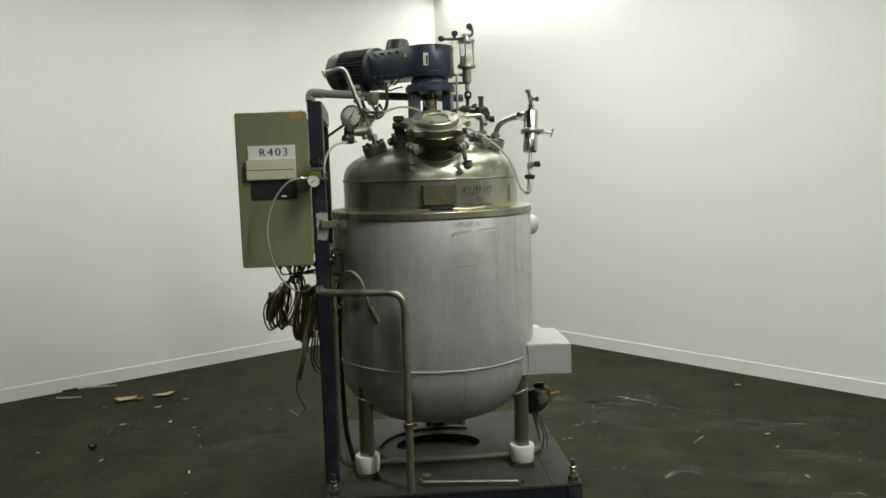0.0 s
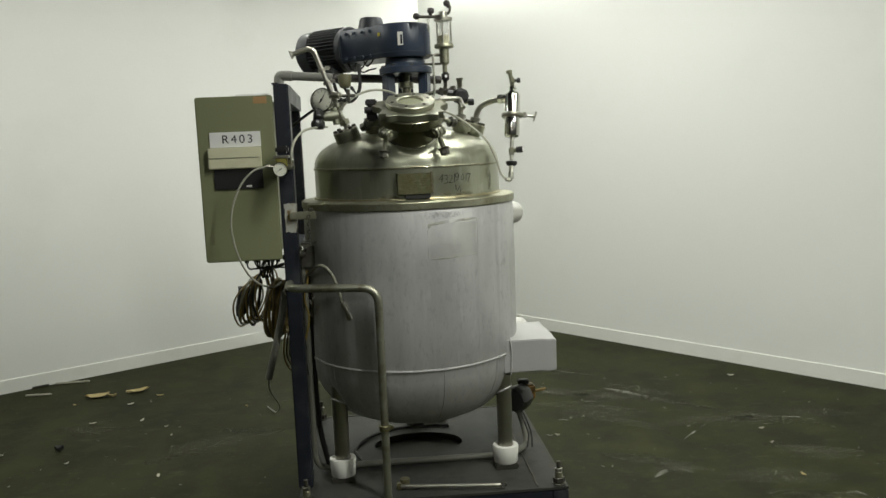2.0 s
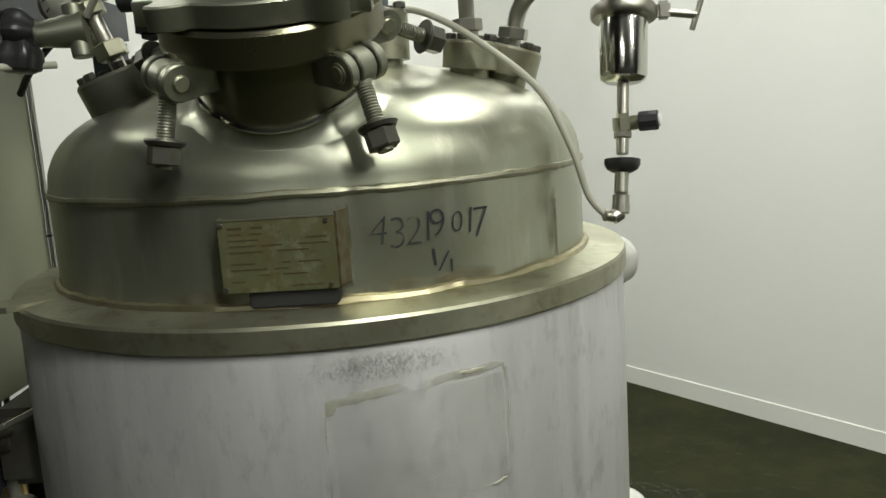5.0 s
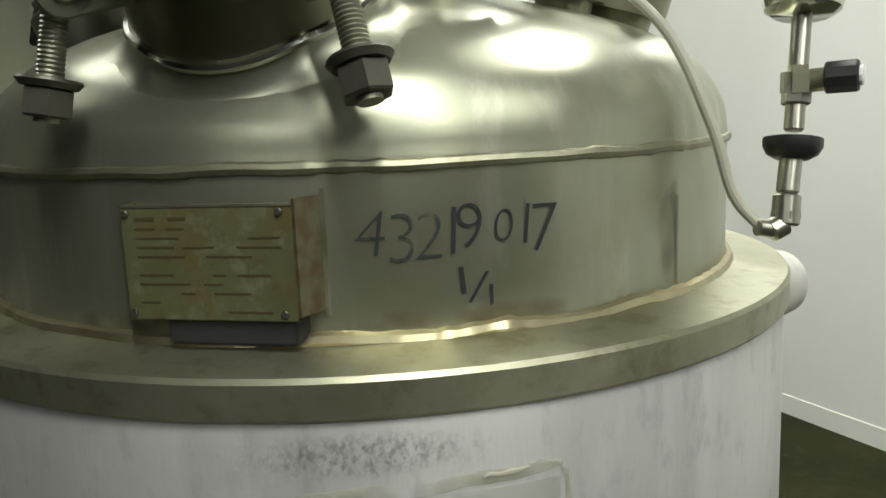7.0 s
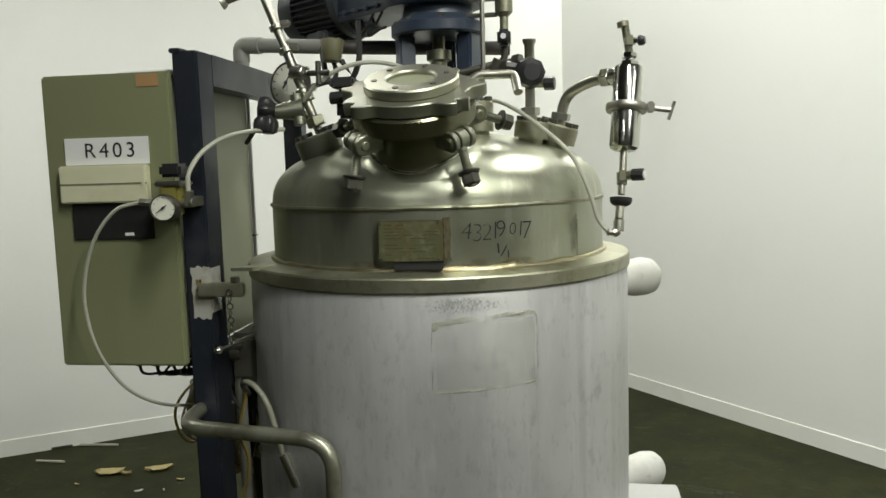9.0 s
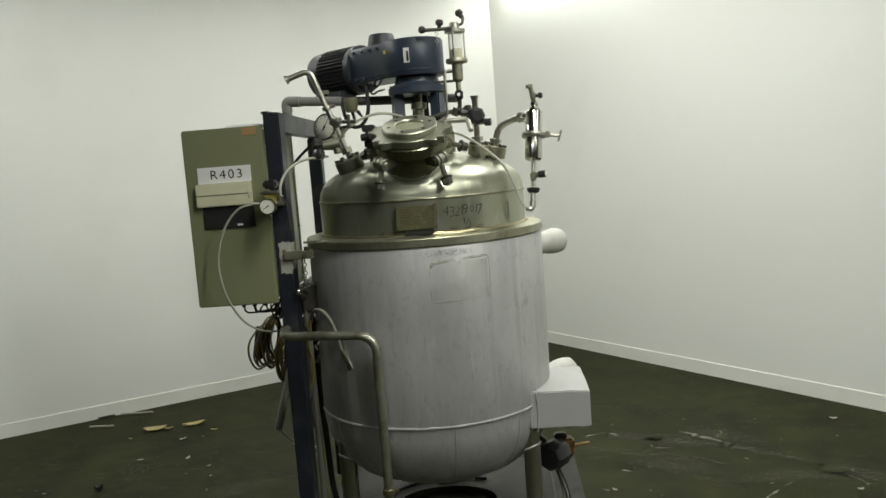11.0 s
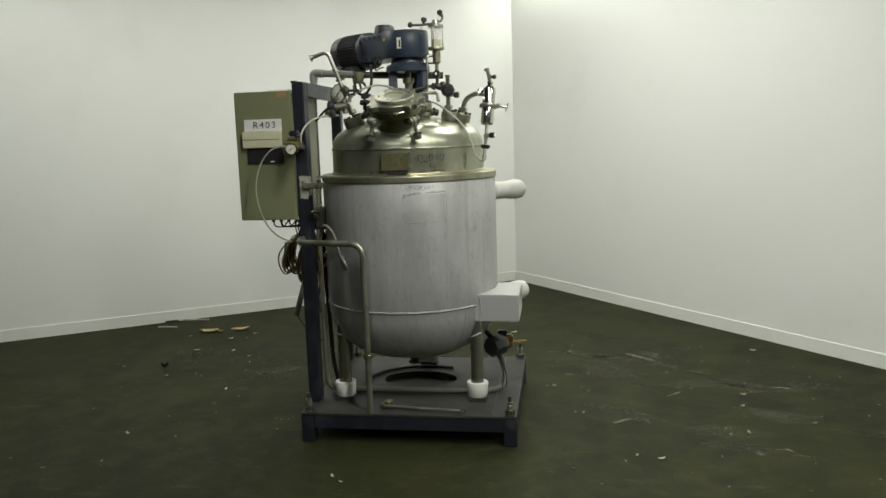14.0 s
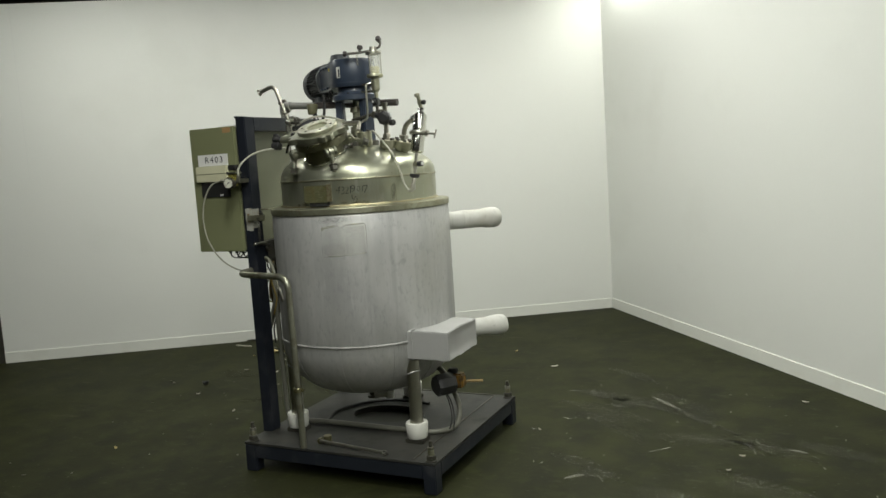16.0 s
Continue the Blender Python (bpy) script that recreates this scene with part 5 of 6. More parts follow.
# ---- vent valve ----
vv = thing("vent_valve", (0.186, 0.318, 1.49), "black plastic shut-off valve on an upright steel vent tube", "valve", moved=(0.0, 0.035, -0.002))
VC = Vector((0.186, 0.318, 0))
part("vent_tube", lathe([(0, 1.485), (0.0105, 1.485), (0.0105, 1.664), (0.014, 1.670), (0.014, 1.676), (0, 1.676)], VC, (0, 0, 1), 20), PIPE_STEEL, vv)
part("union", join(nut(VC + Vector((0, 0, 1.520)), VC + Vector((0, 0, 1.536)), 0.020), rod(VC + Vector((0, 0, 1.500)), VC + Vector((0, 0, 1.520)), 0.014)), PIPE_STEEL, vv)
part("valve_body", lathe([(0, -0.028), (0.020, -0.028), (0.030, -0.018), (0.034, 0.0), (0.030, 0.018), (0.018, 0.026), (0, 0.026)], VC + Vector((0, -0.010, 1.606)), (0.25, -1, 0), 8), BLACK, vv, "black valve body")
part("valve_stem", rod(VC + Vector((0.0, -0.005, 1.583)), VC + Vector((0.040, -0.012, 1.583)), 0.008), STEEL_RIM, vv)
part("knob", rod(VC + Vector((0.030, -0.012, 1.583)), VC + Vector((0.052, -0.016, 1.583)), 0.014, n=8), BLACK, vv)
part("knob", rod(VC + Vector((-0.022, 0.0, 1.618)), VC + Vector((-0.050, 0.0, 1.622)), 0.013, n=8), BLACK, vv)

# ---- filter on its side arm ----
fl = thing("inline_filter", (0.24, 0.385, 1.50), "polished steel inline filter housing on a bent side arm", "filter")
F0, F1 = Vector((0.372, 0.278, 1.438)), Vector((0.385, 0.312, 1.604))
fd = (F1 - F0).normalized()
part("side_arm", sweep(rounded([(0.244, 0.397, 1.488), (0.260, 0.394, 1.560), (0.308, 0.358, 1.583), (0.362, 0.318, 1.588)], 0.03, 8), 0.0115, 14), PIPE_STEEL, fl)
part("union", nut((0.248, 0.397, 1.508), (0.251, 0.396, 1.523), 0.021), PIPE_STEEL, fl)
part("union", join(nut((0.335, 0.338, 1.586), (0.352, 0.325, 1.587), 0.020), rod((0.350, 0.327, 1.587), (0.366, 0.315, 1.588), 0.017)), POLISHED, fl)
hous = part("housing", lathe([(0, 0), (0.022, 0), (0.028, 0.004), (0.0295, 0.010), (0.0295, 0.164), (0.027, 0.169), (0.014, 0.171), (0, 0.171)], F0, fd, 40), POLISHED, fl, "mirror-polished filter cylinder")
part("clamp_ring", lathe([(0.029, 0.078), (0.039, 0.078), (0.041, 0.081), (0.041, 0.090), (0.039, 0.093), (0.029, 0.093)], F0, fd, 36), PIPE_STEEL, hous)
cb = F0 + fd * 0.085
part("clamp_screw", join(rod(cb + Vector((0.036, -0.008, 0)), cb + Vector((0.086, -0.012, -0.008)), 0.005), rod(cb + Vector((0.080, -0.012, -0.026)), cb + Vector((0.092, -0.012, 0.010)), 0.0035, n=10), box(cb + Vector((0.046, -0.010, 0)), (0.016, 0.014, 0.022), 0.003)), PIPE_STEEL, hous)
part("top_fitting", join(nut(F1 - fd * 0.003, F1 + fd * 0.010, 0.019), rod(F1 + fd * 0.008, F1 + fd * 0.030, 0.009), nut(F1 + fd * 0.018, F1 + fd * 0.028, 0.015)), POLISHED, fl)
part("top_valve", join(rod(F1 + fd * 0.028, F1 + Vector((-0.008, 0.0, 0.085)), 0.008), rod(F1 + Vector((-0.010, 0, 0.078)), F1 + Vector((-0.012, 0, 0.090)), 0.012), box(F1 + Vector((0.002, 0, 0.050)), (0.022, 0.022, 0.024), 0.005)), STEEL_RIM, fl)
part("knob", tap(F1 + Vector((0.010, -0.004, 0.050)), (1, -0.3, 0.0), 0.010), BLACK, fl)
low = F0 - fd * 0.052
part("drain_stem", join(rod(F0, F0 - fd * 0.09, 0.0075), nut(F0 - fd * 0.052, F0 - fd * 0.070, 0.011)), PIPE_STEEL, fl)
part("drain_valve", join(box(low, (0.022, 0.026, 0.026), 0.005), rod(low, low + Vector((0.022, -0.010, 0.002)), 0.009)), STEEL_RIM, fl)
part("knob", rod(low + Vector((0.018, -0.008, 0.002)), low + Vector((0.040, -0.016, 0.003)), 0.0125, n=10), BLACK, fl, "black plastic knob")
part("knob_cap", rod(low + Vector((0.040, -0.016, 0.003)), low + Vector((0.0425, -0.017, 0.003)), 0.008, n=10), PAPER, fl)
fb = F0 - fd * 0.095
part("black_flange", lathe([(0, 0), (0.012, 0), (0.019, 0.004), (0.022, 0.010), (0.022, 0.016), (0, 0.016)], fb - fd * 0.017, fd, 24), BLACK, fl)
fe = Vector((0.358, 0.244, 1.279))
part("tail_tube", join(rod(fb, fe + fd * 0.025, 0.0085), rod(fe + fd * 0.024, fe, 0.0105), nut(fe + fd * 0.012, fe + fd * 0.004, 0.011)), PIPE_STEEL, fl)
part("tail_elbow", join(rod(fe + fd * 0.002, fe - Vector((0.012, 0.004, 0.004)), 0.009), rod(fe - Vector((0.008, 0.003, 0.003)), fe - Vector((0.022, 0.007, 0.0)), 0.007)), PIPE_STEEL, fl)
solo("sample_hose", hose([fe - Vector((0.018, 0.006, 0.0)), (0.343, 0.240, 1.276), (0.320, 0.243, 1.303), (0.302, 0.246, 1.36), (0.266, 0.256, 1.435), (0.20, 0.29, 1.497), (0.15, 0.325, 1.533), (0.109, 0.364, 1.552), (0.080, 0.372, 1.545)], 0.0044), HOSE, (0.3, 0.2, 1.3),
     "translucent white sample hose lying over the dome", "hose")
solo("sample_hose", hose([(-0.283, 0.283, 1.560), (-0.250, 0.268, 1.592), (-0.200, 0.272, 1.622), (-0.140, 0.295, 1.636), (-0.080, 0.330, 1.626), (-0.030, 0.385, 1.600)], 0.0046), HOSE, (-0.28, 0.28, 1.55),
     "translucent white hose arching from the valves to the shaft seal", "hose")

# ---- rail pipe at the front ----
rail = thing("rail_pipe", (-0.163, 0.012, SZ), "bent steel pipe rising from the skid's front edge to the post", "pipe")
part("pipe", sweep(rounded([(-0.171, 0.014, SZ), (-0.171, 0.000, 0.928), (-0.488, 0.052, 0.932), (-0.495, 0.176, 0.934)], 0.062, 9), 0.0148, 18), GALV, rail)
part("collar", join(rod((-0.171, 0.006, 0.402), (-0.171, 0.006, 0.422), 0.0205), box((-0.150, 0.008, 0.412), (0.022, 0.014, 0.014), 0.003)), BRASS, rail)
part("ring", ring((-0.500, 0.160, 0.905), (0, 1, 0.2), 0.016, 0.003, 20, 8), PIPE_STEEL, rail)

# ---- hose with coupling, lever valve ----
hs = thing("drain_hose", (-0.40, 0.20, 0.85), "grey rubber hose end with metal coupling hanging against the jacket", "hose", moved=(0.006, 0.015, 0.020))
part("hose", hose([(-0.455, 0.33, 0.86), (-0.443, 0.25, 0.920), (-0.412, 0.155, 0.960), (-0.390, 0.118, 0.978), (-0.366, 0.104, 0.974), (-0.340, 0.094, 0.945), (-0.322, 0.088, 0.895), (-0.310, 0.088, 0.842)], 0.0060, 12), HOSE_G, hs)
part("coupling", join(rod((-0.309, 0.090, 0.842), (-0.287, 0.088, 0.796), 0.0105, 0.0115), rod((-0.287, 0.088, 0.798), (-0.279, 0.088, 0.780), 0.0135, 0.015)), PIPE_STEEL, hs, "steel hose coupling")
LEVER_END = (-0.393, 0.226, 1.076)
lv = thing("lever_valve", (-0.44, 0.26, 1.02), "dark ball valve with steel lever beside the post", "valve")
part("body", join(box((-0.428, 0.290, 1.020), (0.074, 0.10, 0.105), 0.012), rod((-0.445, 0.29, 1.03), (-0.412, 0.34, 1.03), 0.022), rod((-0.467, 0.25, 1.03), (-0.44, 0.255, 1.03), 0.02)), DARK_STEEL, lv)
part("lever", join(rod((-0.438, 0.136, 1.064), LEVER_END, 0.0042), lathe([(0, -0.0095), (0.007, -0.007), (0.0095, 0), (0.007, 0.007), (0, 0.0095)], (-0.439, 0.136, 1.064), (0, 0, 1), 16)), POLISHED, lv, "steel lever")
part("stem", rod((-0.438, 0.138, 1.064), (-0.436, 0.25, 1.045), 0.006), DARK_STEEL, lv)
for k, (dx, dz) in enumerate(((0, 0), (0.018, -0.05), (-0.005, -0.11), (0.012, -0.16))):
    part("cable_clip", box((-0.448 + dx, 0.30, 0.95 + dz), (0.020, 0.012, 0.026), 0.003), PIPE_STEEL, lv)
part("pipe", sweep(rounded([(-0.440, 0.28, 1.02), (-0.440, 0.325, 0.60), (-0.43, 0.33, 0.30), (-0.40, 0.33, 0.152)], 0.05), 0.011, 12), RUBBER, lv)
part("cable", hose([(-0.455, 0.27, 1.01), (-0.47, 0.25, 0.95), (-0.445, 0.26, 0.88), (-0.46, 0.27, 0.80), (-0.45, 0.28, 0.72), (-0.462, 0.25, 0.64), (-0.455, 0.243, 0.56)], 0.004, 6), RUBBER, lv)
part("cable", hose([(-0.448, 0.27, 1.01), (-0.435, 0.25, 0.94), (-0.452, 0.25, 0.86), (-0.440, 0.26, 0.78), (-0.455, 0.25, 0.70)], 0.004, 6), CABLE_Y, lv)

random.seed(31)
for k in range(9):
    x, y, z = -0.452 + 0.006 * (k % 4), 0.285 + 0.012 * (k % 3), 0.985 - 0.012 * k
    pts = [(x + random.uniform(-0.014, 0.014), y + random.uniform(-0.02, 0.02), z - 0.030 * i + random.uniform(-0.012, 0.012)) for i in range(6)]
    part("wire", hose(pts, random.choice((0.0026, 0.0034)), 6), (RUBBER, CABLE_Y, RUBBER, CABLE_B)[k % 4], lv)
    if k % 2:
        part("cable_tag", box(Vector(pts[3]) + Vector((0.004, -0.010, 0)), (0.007, 0.003, 0.020), 0.0, Matrix.Rotation(random.uniform(-0.8, 0.8), 3, "Y")), TAG_W, lv, "small white cable tag")

# ---- tubes on the deck ----
pt = thing("deck_pipe", (0.0, 0.30, 0.155), "grey pipe running across the deck behind the front feet", "pipe")
part("pipe", sweep(rounded([(-0.450, 0.262, 0.98), (-0.452, 0.285, 0.155), (-0.30, 0.325, 0.1535), (0.34, 0.315, 0.1535), (0.425, 0.40, 0.1535), (0.415, 0.47, 0.24), (0.385, 0.45, 0.33)], 0.09, 8), 0.0125, 14), PIPE_OLIVE, pt)
solo("deck_hose", hose([(-0.26, 0.35, 0.149), (-0.30, 0.50, 0.149), (-0.22, 0.66, 0.149), (-0.05, 0.74, 0.149), (0.12, 0.72, 0.149)], 0.0075), RUBBER, (-0.26, 0.35, 0.14), "black hose lying round the drain hole", "hose")
br = thing("hinged_rod", (-0.12, 0.07, SZ), "thin steel rod with end ring lying on the deck", "metal rod")
part("rod", rod((-0.122, 0.075, SZ + 0.015), (0.250, 0.012, SZ + 0.019), 0.0075, n=14), PIPE_STEEL, br)
part("ring", ring((0.256, 0.011, SZ + 0.019), (0, 1, 0), 0.010, 0.0035, 20, 8), DARK_STEEL, br)
part("hinge", join(box((-0.128, 0.086, SZ + 0.012), (0.02, 0.03, 0.024), 0.004), rod((-0.105, 0.112, SZ), (-0.105, 0.112, SZ + 0.03), 0.019)), BRASS, br)

# ---- bottom valve drive ----
bv = thing("valve_actuator", (0.40, 0.42, 0.33), "black and orange valve actuator under the vessel", "actuator")
ad = Vector((-0.55, -0.83, 0)).normalized()
ac = Vector((0.386, 0.372, 0.370))
part("cover", lathe([(0, -0.045), (0.046, -0.045), (0.053, -0.034), (0.053, 0.034), (0.044, 0.047), (0, 0.047)], ac, ad, 8), BLACK, bv, "black octagonal cover")
part("orange_body", box(ac - ad * 0.065 + Vector((0.012, 0, 0.008)), (0.06, 0.05, 0.068), 0.008), ORANGE, bv, "orange painted gear body")
part("terminal", box(ac - ad * 0.05 + Vector((0.0, 0, 0.055)), (0.045, 0.03, 0.022), 0.004), BLACK, bv)
part("rod", sweep(rounded([ac - ad * 0.06 + Vector((0.02, 0, -0.005)), (0.46, 0.47, 0.362), (0.525, 0.50, 0.360)], 0.02), 0.0065, 8), ROD_GOLD, bv, "gold-brown actuator rod")
part("mount", join(rod((0.385, 0.45, 0.36), (0.30, 0.45, 0.45), 0.014)), DARK_STEEL, bv)
for k in range(2):
    part("wire", hose([ac + Vector((0.0, 0.01 * k, -0.04)), (0.40 + 0.012 * k, 0.38, 0.285), (0.42 + 0.012 * k, 0.36, 0.22), (0.412 + 0.02 * k, 0.345, 0.166)], 0.003, 6), RUBBER, bv)

# ---- hose coil under the cabinet ----
coil = thing("hose_coil", (-0.60, 0.53, 0.80), "tangled coils of olive, brown and black hose hung under the cabinet", "hose coil")
random.seed(23)


def turn(top, bottom, depth, k, wob=0.006, turned=0.25):
    """One hanging turn of hose, between a top and a bottom point, open towards the room's depth."""
    t, b = Vector(top), Vector(bottom)
    mid, half = (t + b) / 2, (t - b) / 2
    pts = []
    for i in range(33):
        a = 2 * math.pi * i / 32
        q = mid + half * math.cos(a) + Vector((depth * turned, depth, 0)) * math.sin(a)
        pts.append(q + Vector((wob * math.sin(2 * a + k), 0, wob * math.sin(3 * a + 2 * k))))
    return pts


for k in range(10):
    x = -0.530 - 0.0085 * k
    j = random.uniform(-0.012, 0.012)
    part("hose_turn", sweep(turn((x + 0.004, 0.55, 0.885 + j), (x - 0.030, 0.55, 0.655 + j * 1.5), random.uniform(0.055, 0.085), k * 0.9, 0.004), 0.0072, 8), (CABLE_Y, CABLE_Y, CABLE_B)[k % 3], coil)
for k in range(11):
    x = -0.606 - 0.0075 * k
    j = random.uniform(-0.012, 0.012)
    part("hose_turn", sweep(turn((x - 0.03, 0.66, 0.915 + j - 0.004 * k), (x - 0.060 - 0.002 * k, 0.66, 0.69 + j), random.uniform(0.04, 0.075), k * 1.3, 0.006, random.uniform(0.3, 0.8)), random.choice((0.0038, 0.0052)), 8), (CABLE_Y, RUBBER, CABLE_B, HOSE_G, CABLE_Y)[k % 5], coil)
part("hook", sweep(rounded([(-0.60, 0.515, 1.024), (-0.60, 0.515, 0.93), (-0.60, 0.53, 0.885), (-0.60, 0.56, 0.89)], 0.02), 0.005, 8), DARK_STEEL, coil)
for k in range(3):
    part("wire_loop", hose([(-0.640 + 0.022 * k, 0.50, 1.024), (-0.648 + 0.015 * k, 0.51, 0.95), (-0.640 + 0.01 * k, 0.525, 0.905), (-0.625 + 0.012 * k, 0.52, 0.945), (-0.628 + 0.02 * k, 0.51, 0.985)], 0.0032, 6), RUBBER, coil)
part("hose_tail", hose([(-0.545, 0.44, 0.86), (-0.560, 0.43, 0.775), (-0.592, 0.40, 0.64), (-0.625, 0.37, 0.515)], 0.0145, 12), PIPE_OLIVE, coil, "dark grey hose tail")
part("thin_tail", hose([(-0.624, 0.372, 0.525), (-0.655, 0.60, 0.40), (-0.665, 0.95, 0.22), (-0.72, 1.25, 0.09), (-0.775, 1.52, 0.010), (-0.82, 1.62, 0.0055)], 0.0032, 8), PVC, coil)
for k in range(3):
    part("loop_tail", hose([(-0.560 + 0.01 * k, 0.58, 0.70), (-0.585 + 0.012 * k, 0.60, 0.575), (-0.575 + 0.012 * k, 0.60, 0.51 + 0.012 * k), (-0.550 + 0.008 * k, 0.60, 0.485 + 0.012 * k), (-0.528, 0.60, 0.54), (-0.525, 0.59, 0.68)], 0.0045, 8), (CABLE_Y, CABLE_B, HOSE_G)[k], coil)
part("funnel", lathe([(0.016, 0), (0.025, 0.03), (0.029, 0.118), (0.032, 0.120), (0.032, 0.126), (0.026, 0.125), (0.022, 0.034), (0.012, 0.004), (0.016, 0)], (-0.772, 0.68, 0.718), (0.26, 0, 1), 20), RUBBER, coil, "dark rubber sleeve")

# ---- litter and marks on the floor ----
def flake(c, w, l, turn, t=0.004, curl=0.006, seed=0):
    """A small torn scrap: a ragged, curled sheet with thickness."""
    rnd = random.Random(seed)
    bm = bmesh.new()
    nx, ny = 7, 4
    top = [[None] * (ny + 1) for _ in range(nx + 1)]
    bot = [[None] * (ny + 1) for _ in range(nx + 1)]
    for i in range(nx + 1):
        for j in range(ny + 1):
            u, v = i / nx - 0.5, j / ny - 0.5
            taper = math.sqrt(max(0.05, 1 - (2.0 * u) ** 2 * 0.9))
            x, y = u * l + rnd.uniform(-0.06, 0.06) * l, v * w * taper + rnd.uniform(-0.07, 0.07) * w
            z = curl * (u * u + v * v) * 4 + rnd.uniform(0, 0.25) * curl
            ca, sa = math.cos(turn), math.sin(turn)
            q = Vector((c[0] + x * ca - y * sa, c[1] + x * sa + y * ca, z))
            bot[i][j] = bm.verts.new(q + Vector((0, 0, 0.0005)))
            top[i][j] = bm.verts.new(q + Vector((0, 0, t)))
    for i in range(nx):
        for j in range(ny):
            bm.faces.new((top[i][j], top[i + 1][j], top[i + 1][j + 1], top[i][j + 1]))
            bm.faces.new((bot[i][j], bot[i][j + 1], bot[i + 1][j + 1], bot[i + 1][j]))
    for i in range(nx):
        for j in (0, ny):
            bm.faces.new((bot[i][j], bot[i + 1][j], top[i + 1][j], top[i][j]))
    for j in range(ny):
        for i in (0, nx):
            bm.faces.new((bot[i][j], bot[i][j + 1], top[i][j + 1], top[i][j]))
    return bm


for x, y, w, l, a, k, text in ((-1.88, 2.03, 0.075, 0.13, 0.2, 1, "crumpled yellow-brown dry leaf on the floor"), (-1.66, 2.09, 0.055, 0.13, 0.5, 2, "curled yellow dry leaf on the floor"),
                               (-1.79, 2.02, 0.020, 0.05, 0.1, 3, "small torn piece of dry leaf")):
    solo("dry_leaf", flake((x, y), w, l, a, 0.0025, 0.010, k), LEAF_Y, (x, y, 0), text, "leaf", "dry leaves")
for x, y, l, a, m, text in ((-2.265, 2.145, 0.155, -0.03, CHIP, "pale wooden stick lying on the floor"), (-2.15, 2.385, 0.21, 0.05, CHIP, "long pale wooden stick near the wall"), (-2.33, 2.34, 0.10, 0.55, DARK_STEEL, "dark stick near the wall")):
    solo("wooden_stick", box((x, y, 0.007), (l, 0.012, 0.010), 0.002, Matrix.Rotation(a, 3, "Z")), m, (x, y, 0), text, "stick", "sticks")
BITS = ((-1.50, 1.98, 0.045), (-1.63, 1.84, 0.045), (-1.48, 1.53, 0.042), (-1.52, 1.86, 0.022), (-1.96, 1.89, 0.034), (-1.74, 1.53, 0.040), (-1.67, 0.96, 0.030), (-1.19, 0.73, 0.036), (-1.40, 0.04, 0.040),
        (-2.04, 1.13, 0.022), (-1.32, 1.40, 0.024), (-1.26, 1.26, 0.020), (-0.94, 1.66, 0.030), (1.88, 1.64, 0.040), (1.12, -0.09, 0.040), (1.02, -0.06, 0.022), (1.55, 0.24, 0.034), (0.66, 0.88, 0.026),
        (1.64, 0.78, 0.030), (0.37, 2.06, 0.060), (-0.02, 2.40, 0.040), (-0.25, -0.37, 0.034), (-0.20, -0.42, 0.020), (1.60, 0.60, 0.022))
for k, (x, y, s) in enumerate(BITS):
    solo("paint_chip", flake((x, y), s * 0.36, s * 0.85, 0.7 * k, 0.002, 0.004, 20 + k), CHIP if k % 4 else LEAF_Y, (x, y, 0), "small pale chip lying on the floor", "debris", "floor chips")
solo("rubber_bit", flake((-1.77, 1.14), 0.03, 0.04, 0.3, 0.014, 0.01, 60), RUBBER, (-1.77, 1.14, 0), "black rubber scrap on the floor", "debris")

DUST = mat("dust_speck", (0.19, 0.19, 0.15), 0.8, 0, 0.5, 9, 120, 0)
SCUFF = mat("chalky_scuff", (0.33, 0.33, 0.27), 0.8, 0, 0.3, 14, 120, 0.1, alpha=(26.0, 0.42, 0.74, 0.65))
CLOUD = mat("chalk_cloud", (0.20, 0.20, 0.155), 0.85, 0, 0.3, 14, 120, 0.1, alpha=(55.0, 0.44, 0.76, 0.20), soft="plan")
SCUFF_DIM = mat("faint_scuff", (0.085, 0.088, 0.060), 0.8, 0, 0.3, 14, 120, 0.1, alpha=(42.0, 0.46, 0.78, 0.38))


def smear(pts, w, z=0.0012):
    p = curve_points([(x, y, z) for x, y in pts], 8)
    bm = bmesh.new()
    rows = []
    for i, q in enumerate(p):
        d = (p[min(i + 1, len(p) - 1)] - p[max(i - 1, 0)]).normalized()
        s = Vector((-d.y, d.x, 0))
        t = i / (len(p) - 1)
        k = w * (0.25 + math.sin(math.pi * min(1, t * 1.1 + 0.05)) * 0.75) * (0.75 + 0.5 * noise.noise((q.x * 9, q.y * 9, 1)))
        rows.append([bm.verts.new(q + s * k), bm.verts.new(q - s * k), bm.verts.new(q - s * k - Vector((0, 0, z * 0.8))), bm.verts.new(q + s * k - Vector((0, 0, z * 0.8)))])
    for a, b in zip(rows, rows[1:]):
        for i in range(4):
            bm.faces.new((a[i], a[(i + 1) % 4], b[(i + 1) % 4], b[i]))
    bm.faces.new(rows[0])
    bm.faces.new(rows[-1][::-1])
    return bm


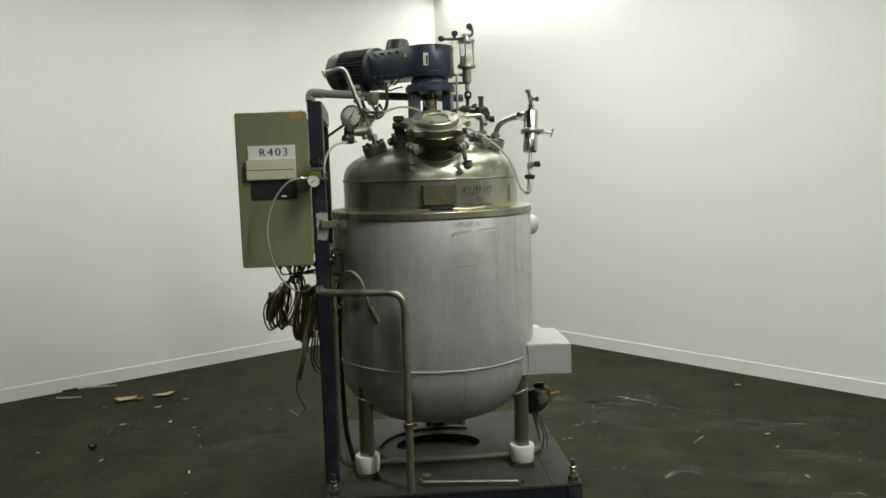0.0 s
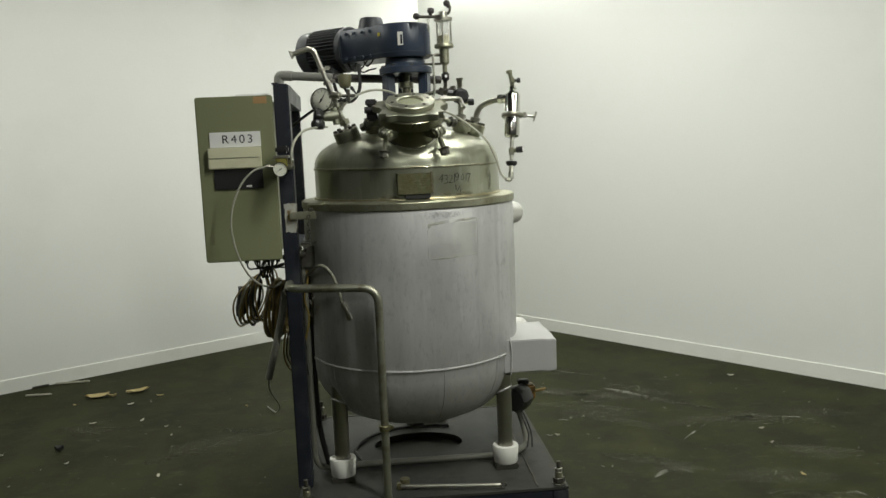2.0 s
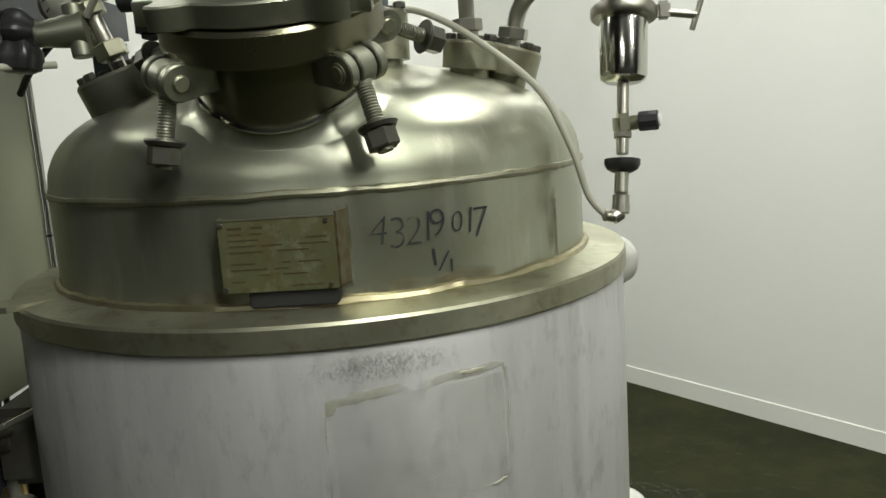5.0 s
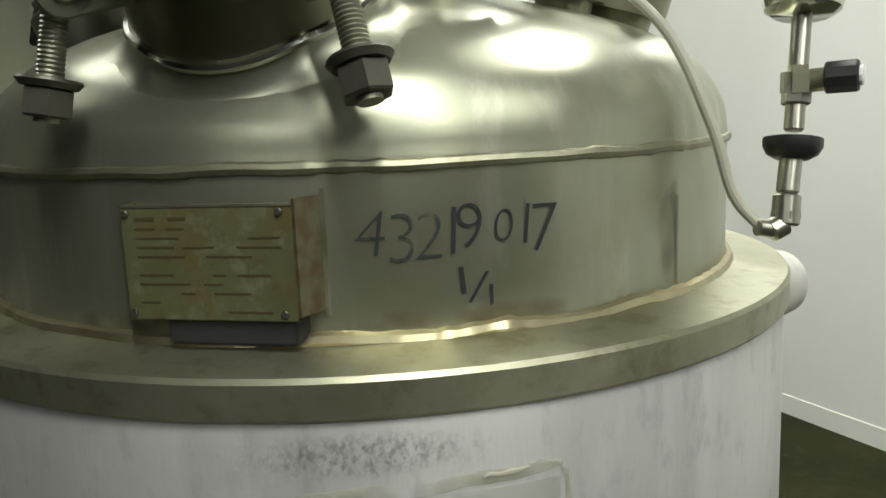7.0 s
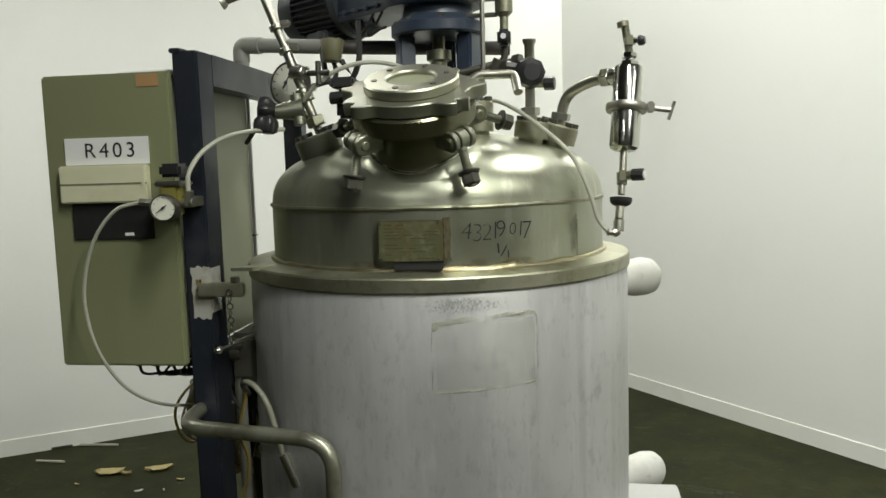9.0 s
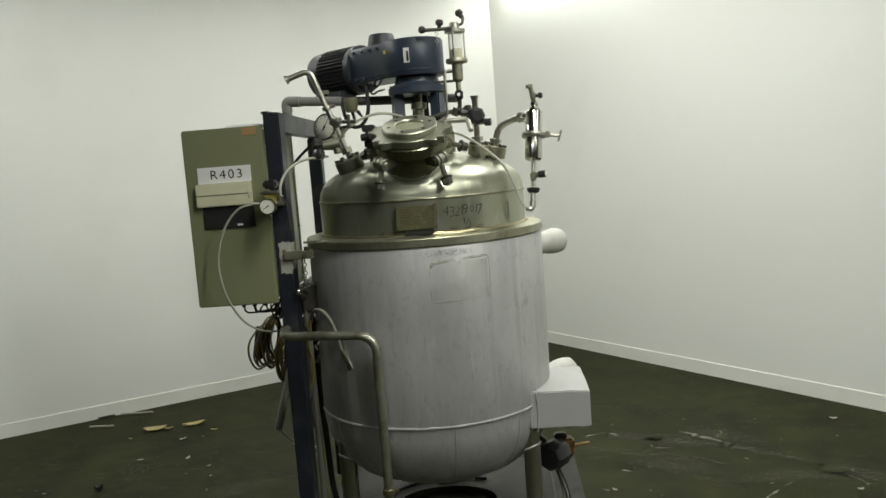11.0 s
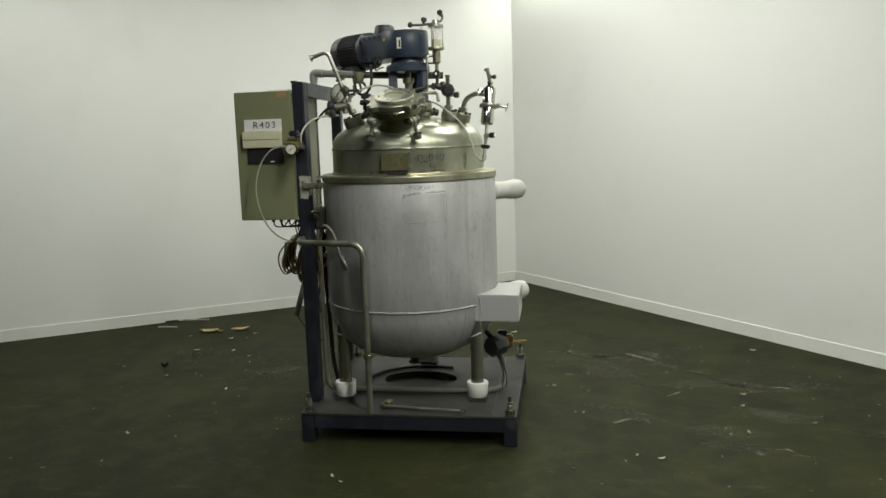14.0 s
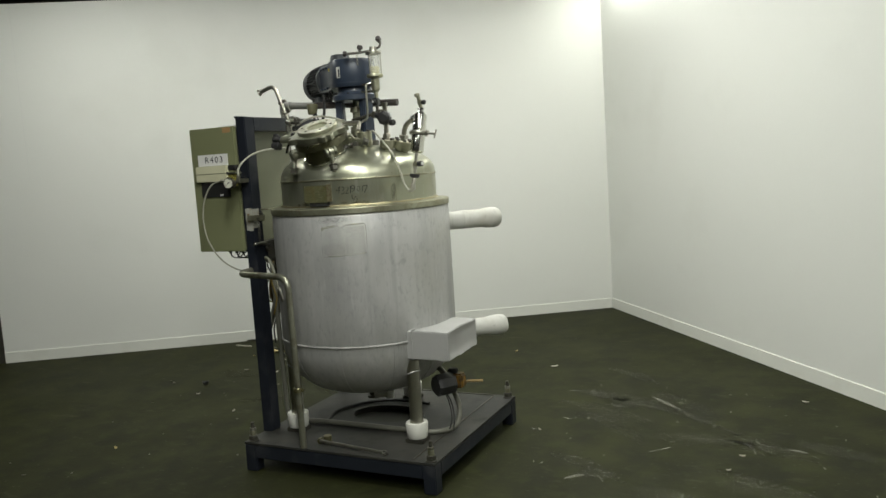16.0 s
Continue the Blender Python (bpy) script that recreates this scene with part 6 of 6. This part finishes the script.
bright = [([(1.09, 1.57), (1.16, 1.50), (1.26, 1.39), (1.37, 1.24)], 0.018), ([(0.70, 1.61), (0.75, 1.58), (0.82, 1.49)], 0.014), ([(0.58, 1.56), (0.68, 1.59)], 0.010), ([(1.81, 0.92), (1.89, 0.90), (1.96, 0.82)], 0.014),
          ([(1.24, 0.73), (1.32, 0.81), (1.41, 0.89)], 0.007), ([(0.95, 0.33), (1.01, 0.38), (1.06, 0.39)], 0.014), ([(1.09, 0.39), (1.12, 0.34)], 0.010), ([(1.61, 0.95), (1.66, 0.93), (1.69, 0.86)], 0.011),
          ([(1.62, 0.05), (1.66, 0.06), (1.69, 0.02)], 0.013), ([(1.53, 0.0), (1.57, -0.02)], 0.011), ([(0.91, 1.36), (0.96, 1.35), (1.00, 1.34)], 0.010), ([(0.72, 1.10), (0.77, 1.08)], 0.010), ([(1.62, 0.57), (1.67, 0.57)], 0.008), ([(0.61, 0.90), (0.66, 0.87)], 0.010)]
dim = [([(0.70, 1.55), (0.95, 1.50), (1.15, 1.42), (1.42, 1.22), (1.60, 1.05)], 0.032), ([(0.62, 1.38), (0.90, 1.30), (1.2, 1.12)], 0.04), ([(1.5, 0.95), (1.7, 0.90), (1.95, 0.80)], 0.036),
       ([(0.80, 0.60), (1.00, 0.52), (1.22, 0.34)], 0.032), ([(1.55, 0.60), (1.75, 0.50), (1.95, 0.42)], 0.032), ([(1.30, 0.10), (1.5, 0.06), (1.75, -0.02)], 0.032),
       ([(-1.3, 0.9), (-1.1, 1.0), (-0.9, 0.95)], 0.032), ([(-1.0, 1.30), (-0.8, 1.22), (-0.65, 1.25)], 0.035), ([(-1.9, 1.5), (-1.7, 1.42), (-1.5, 1.45)], 0.04),
       ([(0.95, 1.05), (1.1, 0.95), (1.2, 0.80)], 0.03), ([(1.9, 0.3), (2.1, 0.25), (2.3, 0.1)], 0.036), ([(0.7, 2.1), (0.9, 2.0), (1.1, 1.8)], 0.03)]
solo("floor_scuffs", join(*[smear(p, w * 0.95) for p, w in bright]), SCUFF, (1.2, 1.2, 0), "chalky white scuff marks on the floor", "scuff marks", kind="stuff")
solo("floor_scuffs", join(*[smear(p, w * 2.2, 0.0006) for p, w in dim]), SCUFF_DIM, (1.2, 1.0, 0), "faint grey scuff marks on the floor", "scuff marks", kind="stuff")

random.seed(91)
specks = []
for k in range(90):
    x, y = random.uniform(0.6, 2.6), random.uniform(-0.6, 1.8)
    if k % 3 == 0:
        x, y = random.uniform(-2.2, -0.65), random.uniform(-0.4, 2.2)
    z = random.uniform(0.004, 0.010)
    specks.append(flake((x, y), z * 0.6, z * random.uniform(1, 2.2), random.uniform(0, 3.1), 0.002, 0.002, 200 + k))
solo("floor_specks", join(*specks), DUST, (1.2, 0.6, 0), "fine pale specks of dirt scattered on the floor", "debris", kind="stuff")

for x, y, l, w, turn in ((1.27, 1.50, 0.52, 0.17, -0.75), (0.82, 1.55, 0.34, 0.14, -0.8), (1.08, 1.40, 0.40, 0.14, -0.15), (1.42, 0.96, 0.50, 0.16, 0.15), (2.00, 0.96, 0.40, 0.16, -0.4),
                         (1.06, 0.40, 0.28, 0.14, 0.3), (1.70, 0.97, 0.34, 0.15, -0.6), (0.95, 1.15, 0.45, 0.22, -0.3), (1.75, 0.45, 0.40, 0.2, -0.2), (-1.05, 1.1, 0.4, 0.2, 0.2), (1.45, 0.25, 0.5, 0.2, -0.2)):
    ob = solo("chalk_smear", span(-l / 2, l / 2, -w / 2, w / 2, 0.0016, 0.0021), CLOUD, (0, 0, 0), "faint chalky smear on the dark floor", "scuff marks", kind="stuff")
    ob.location, ob.rotation_euler = (x, y, 0), (0, 0, turn)
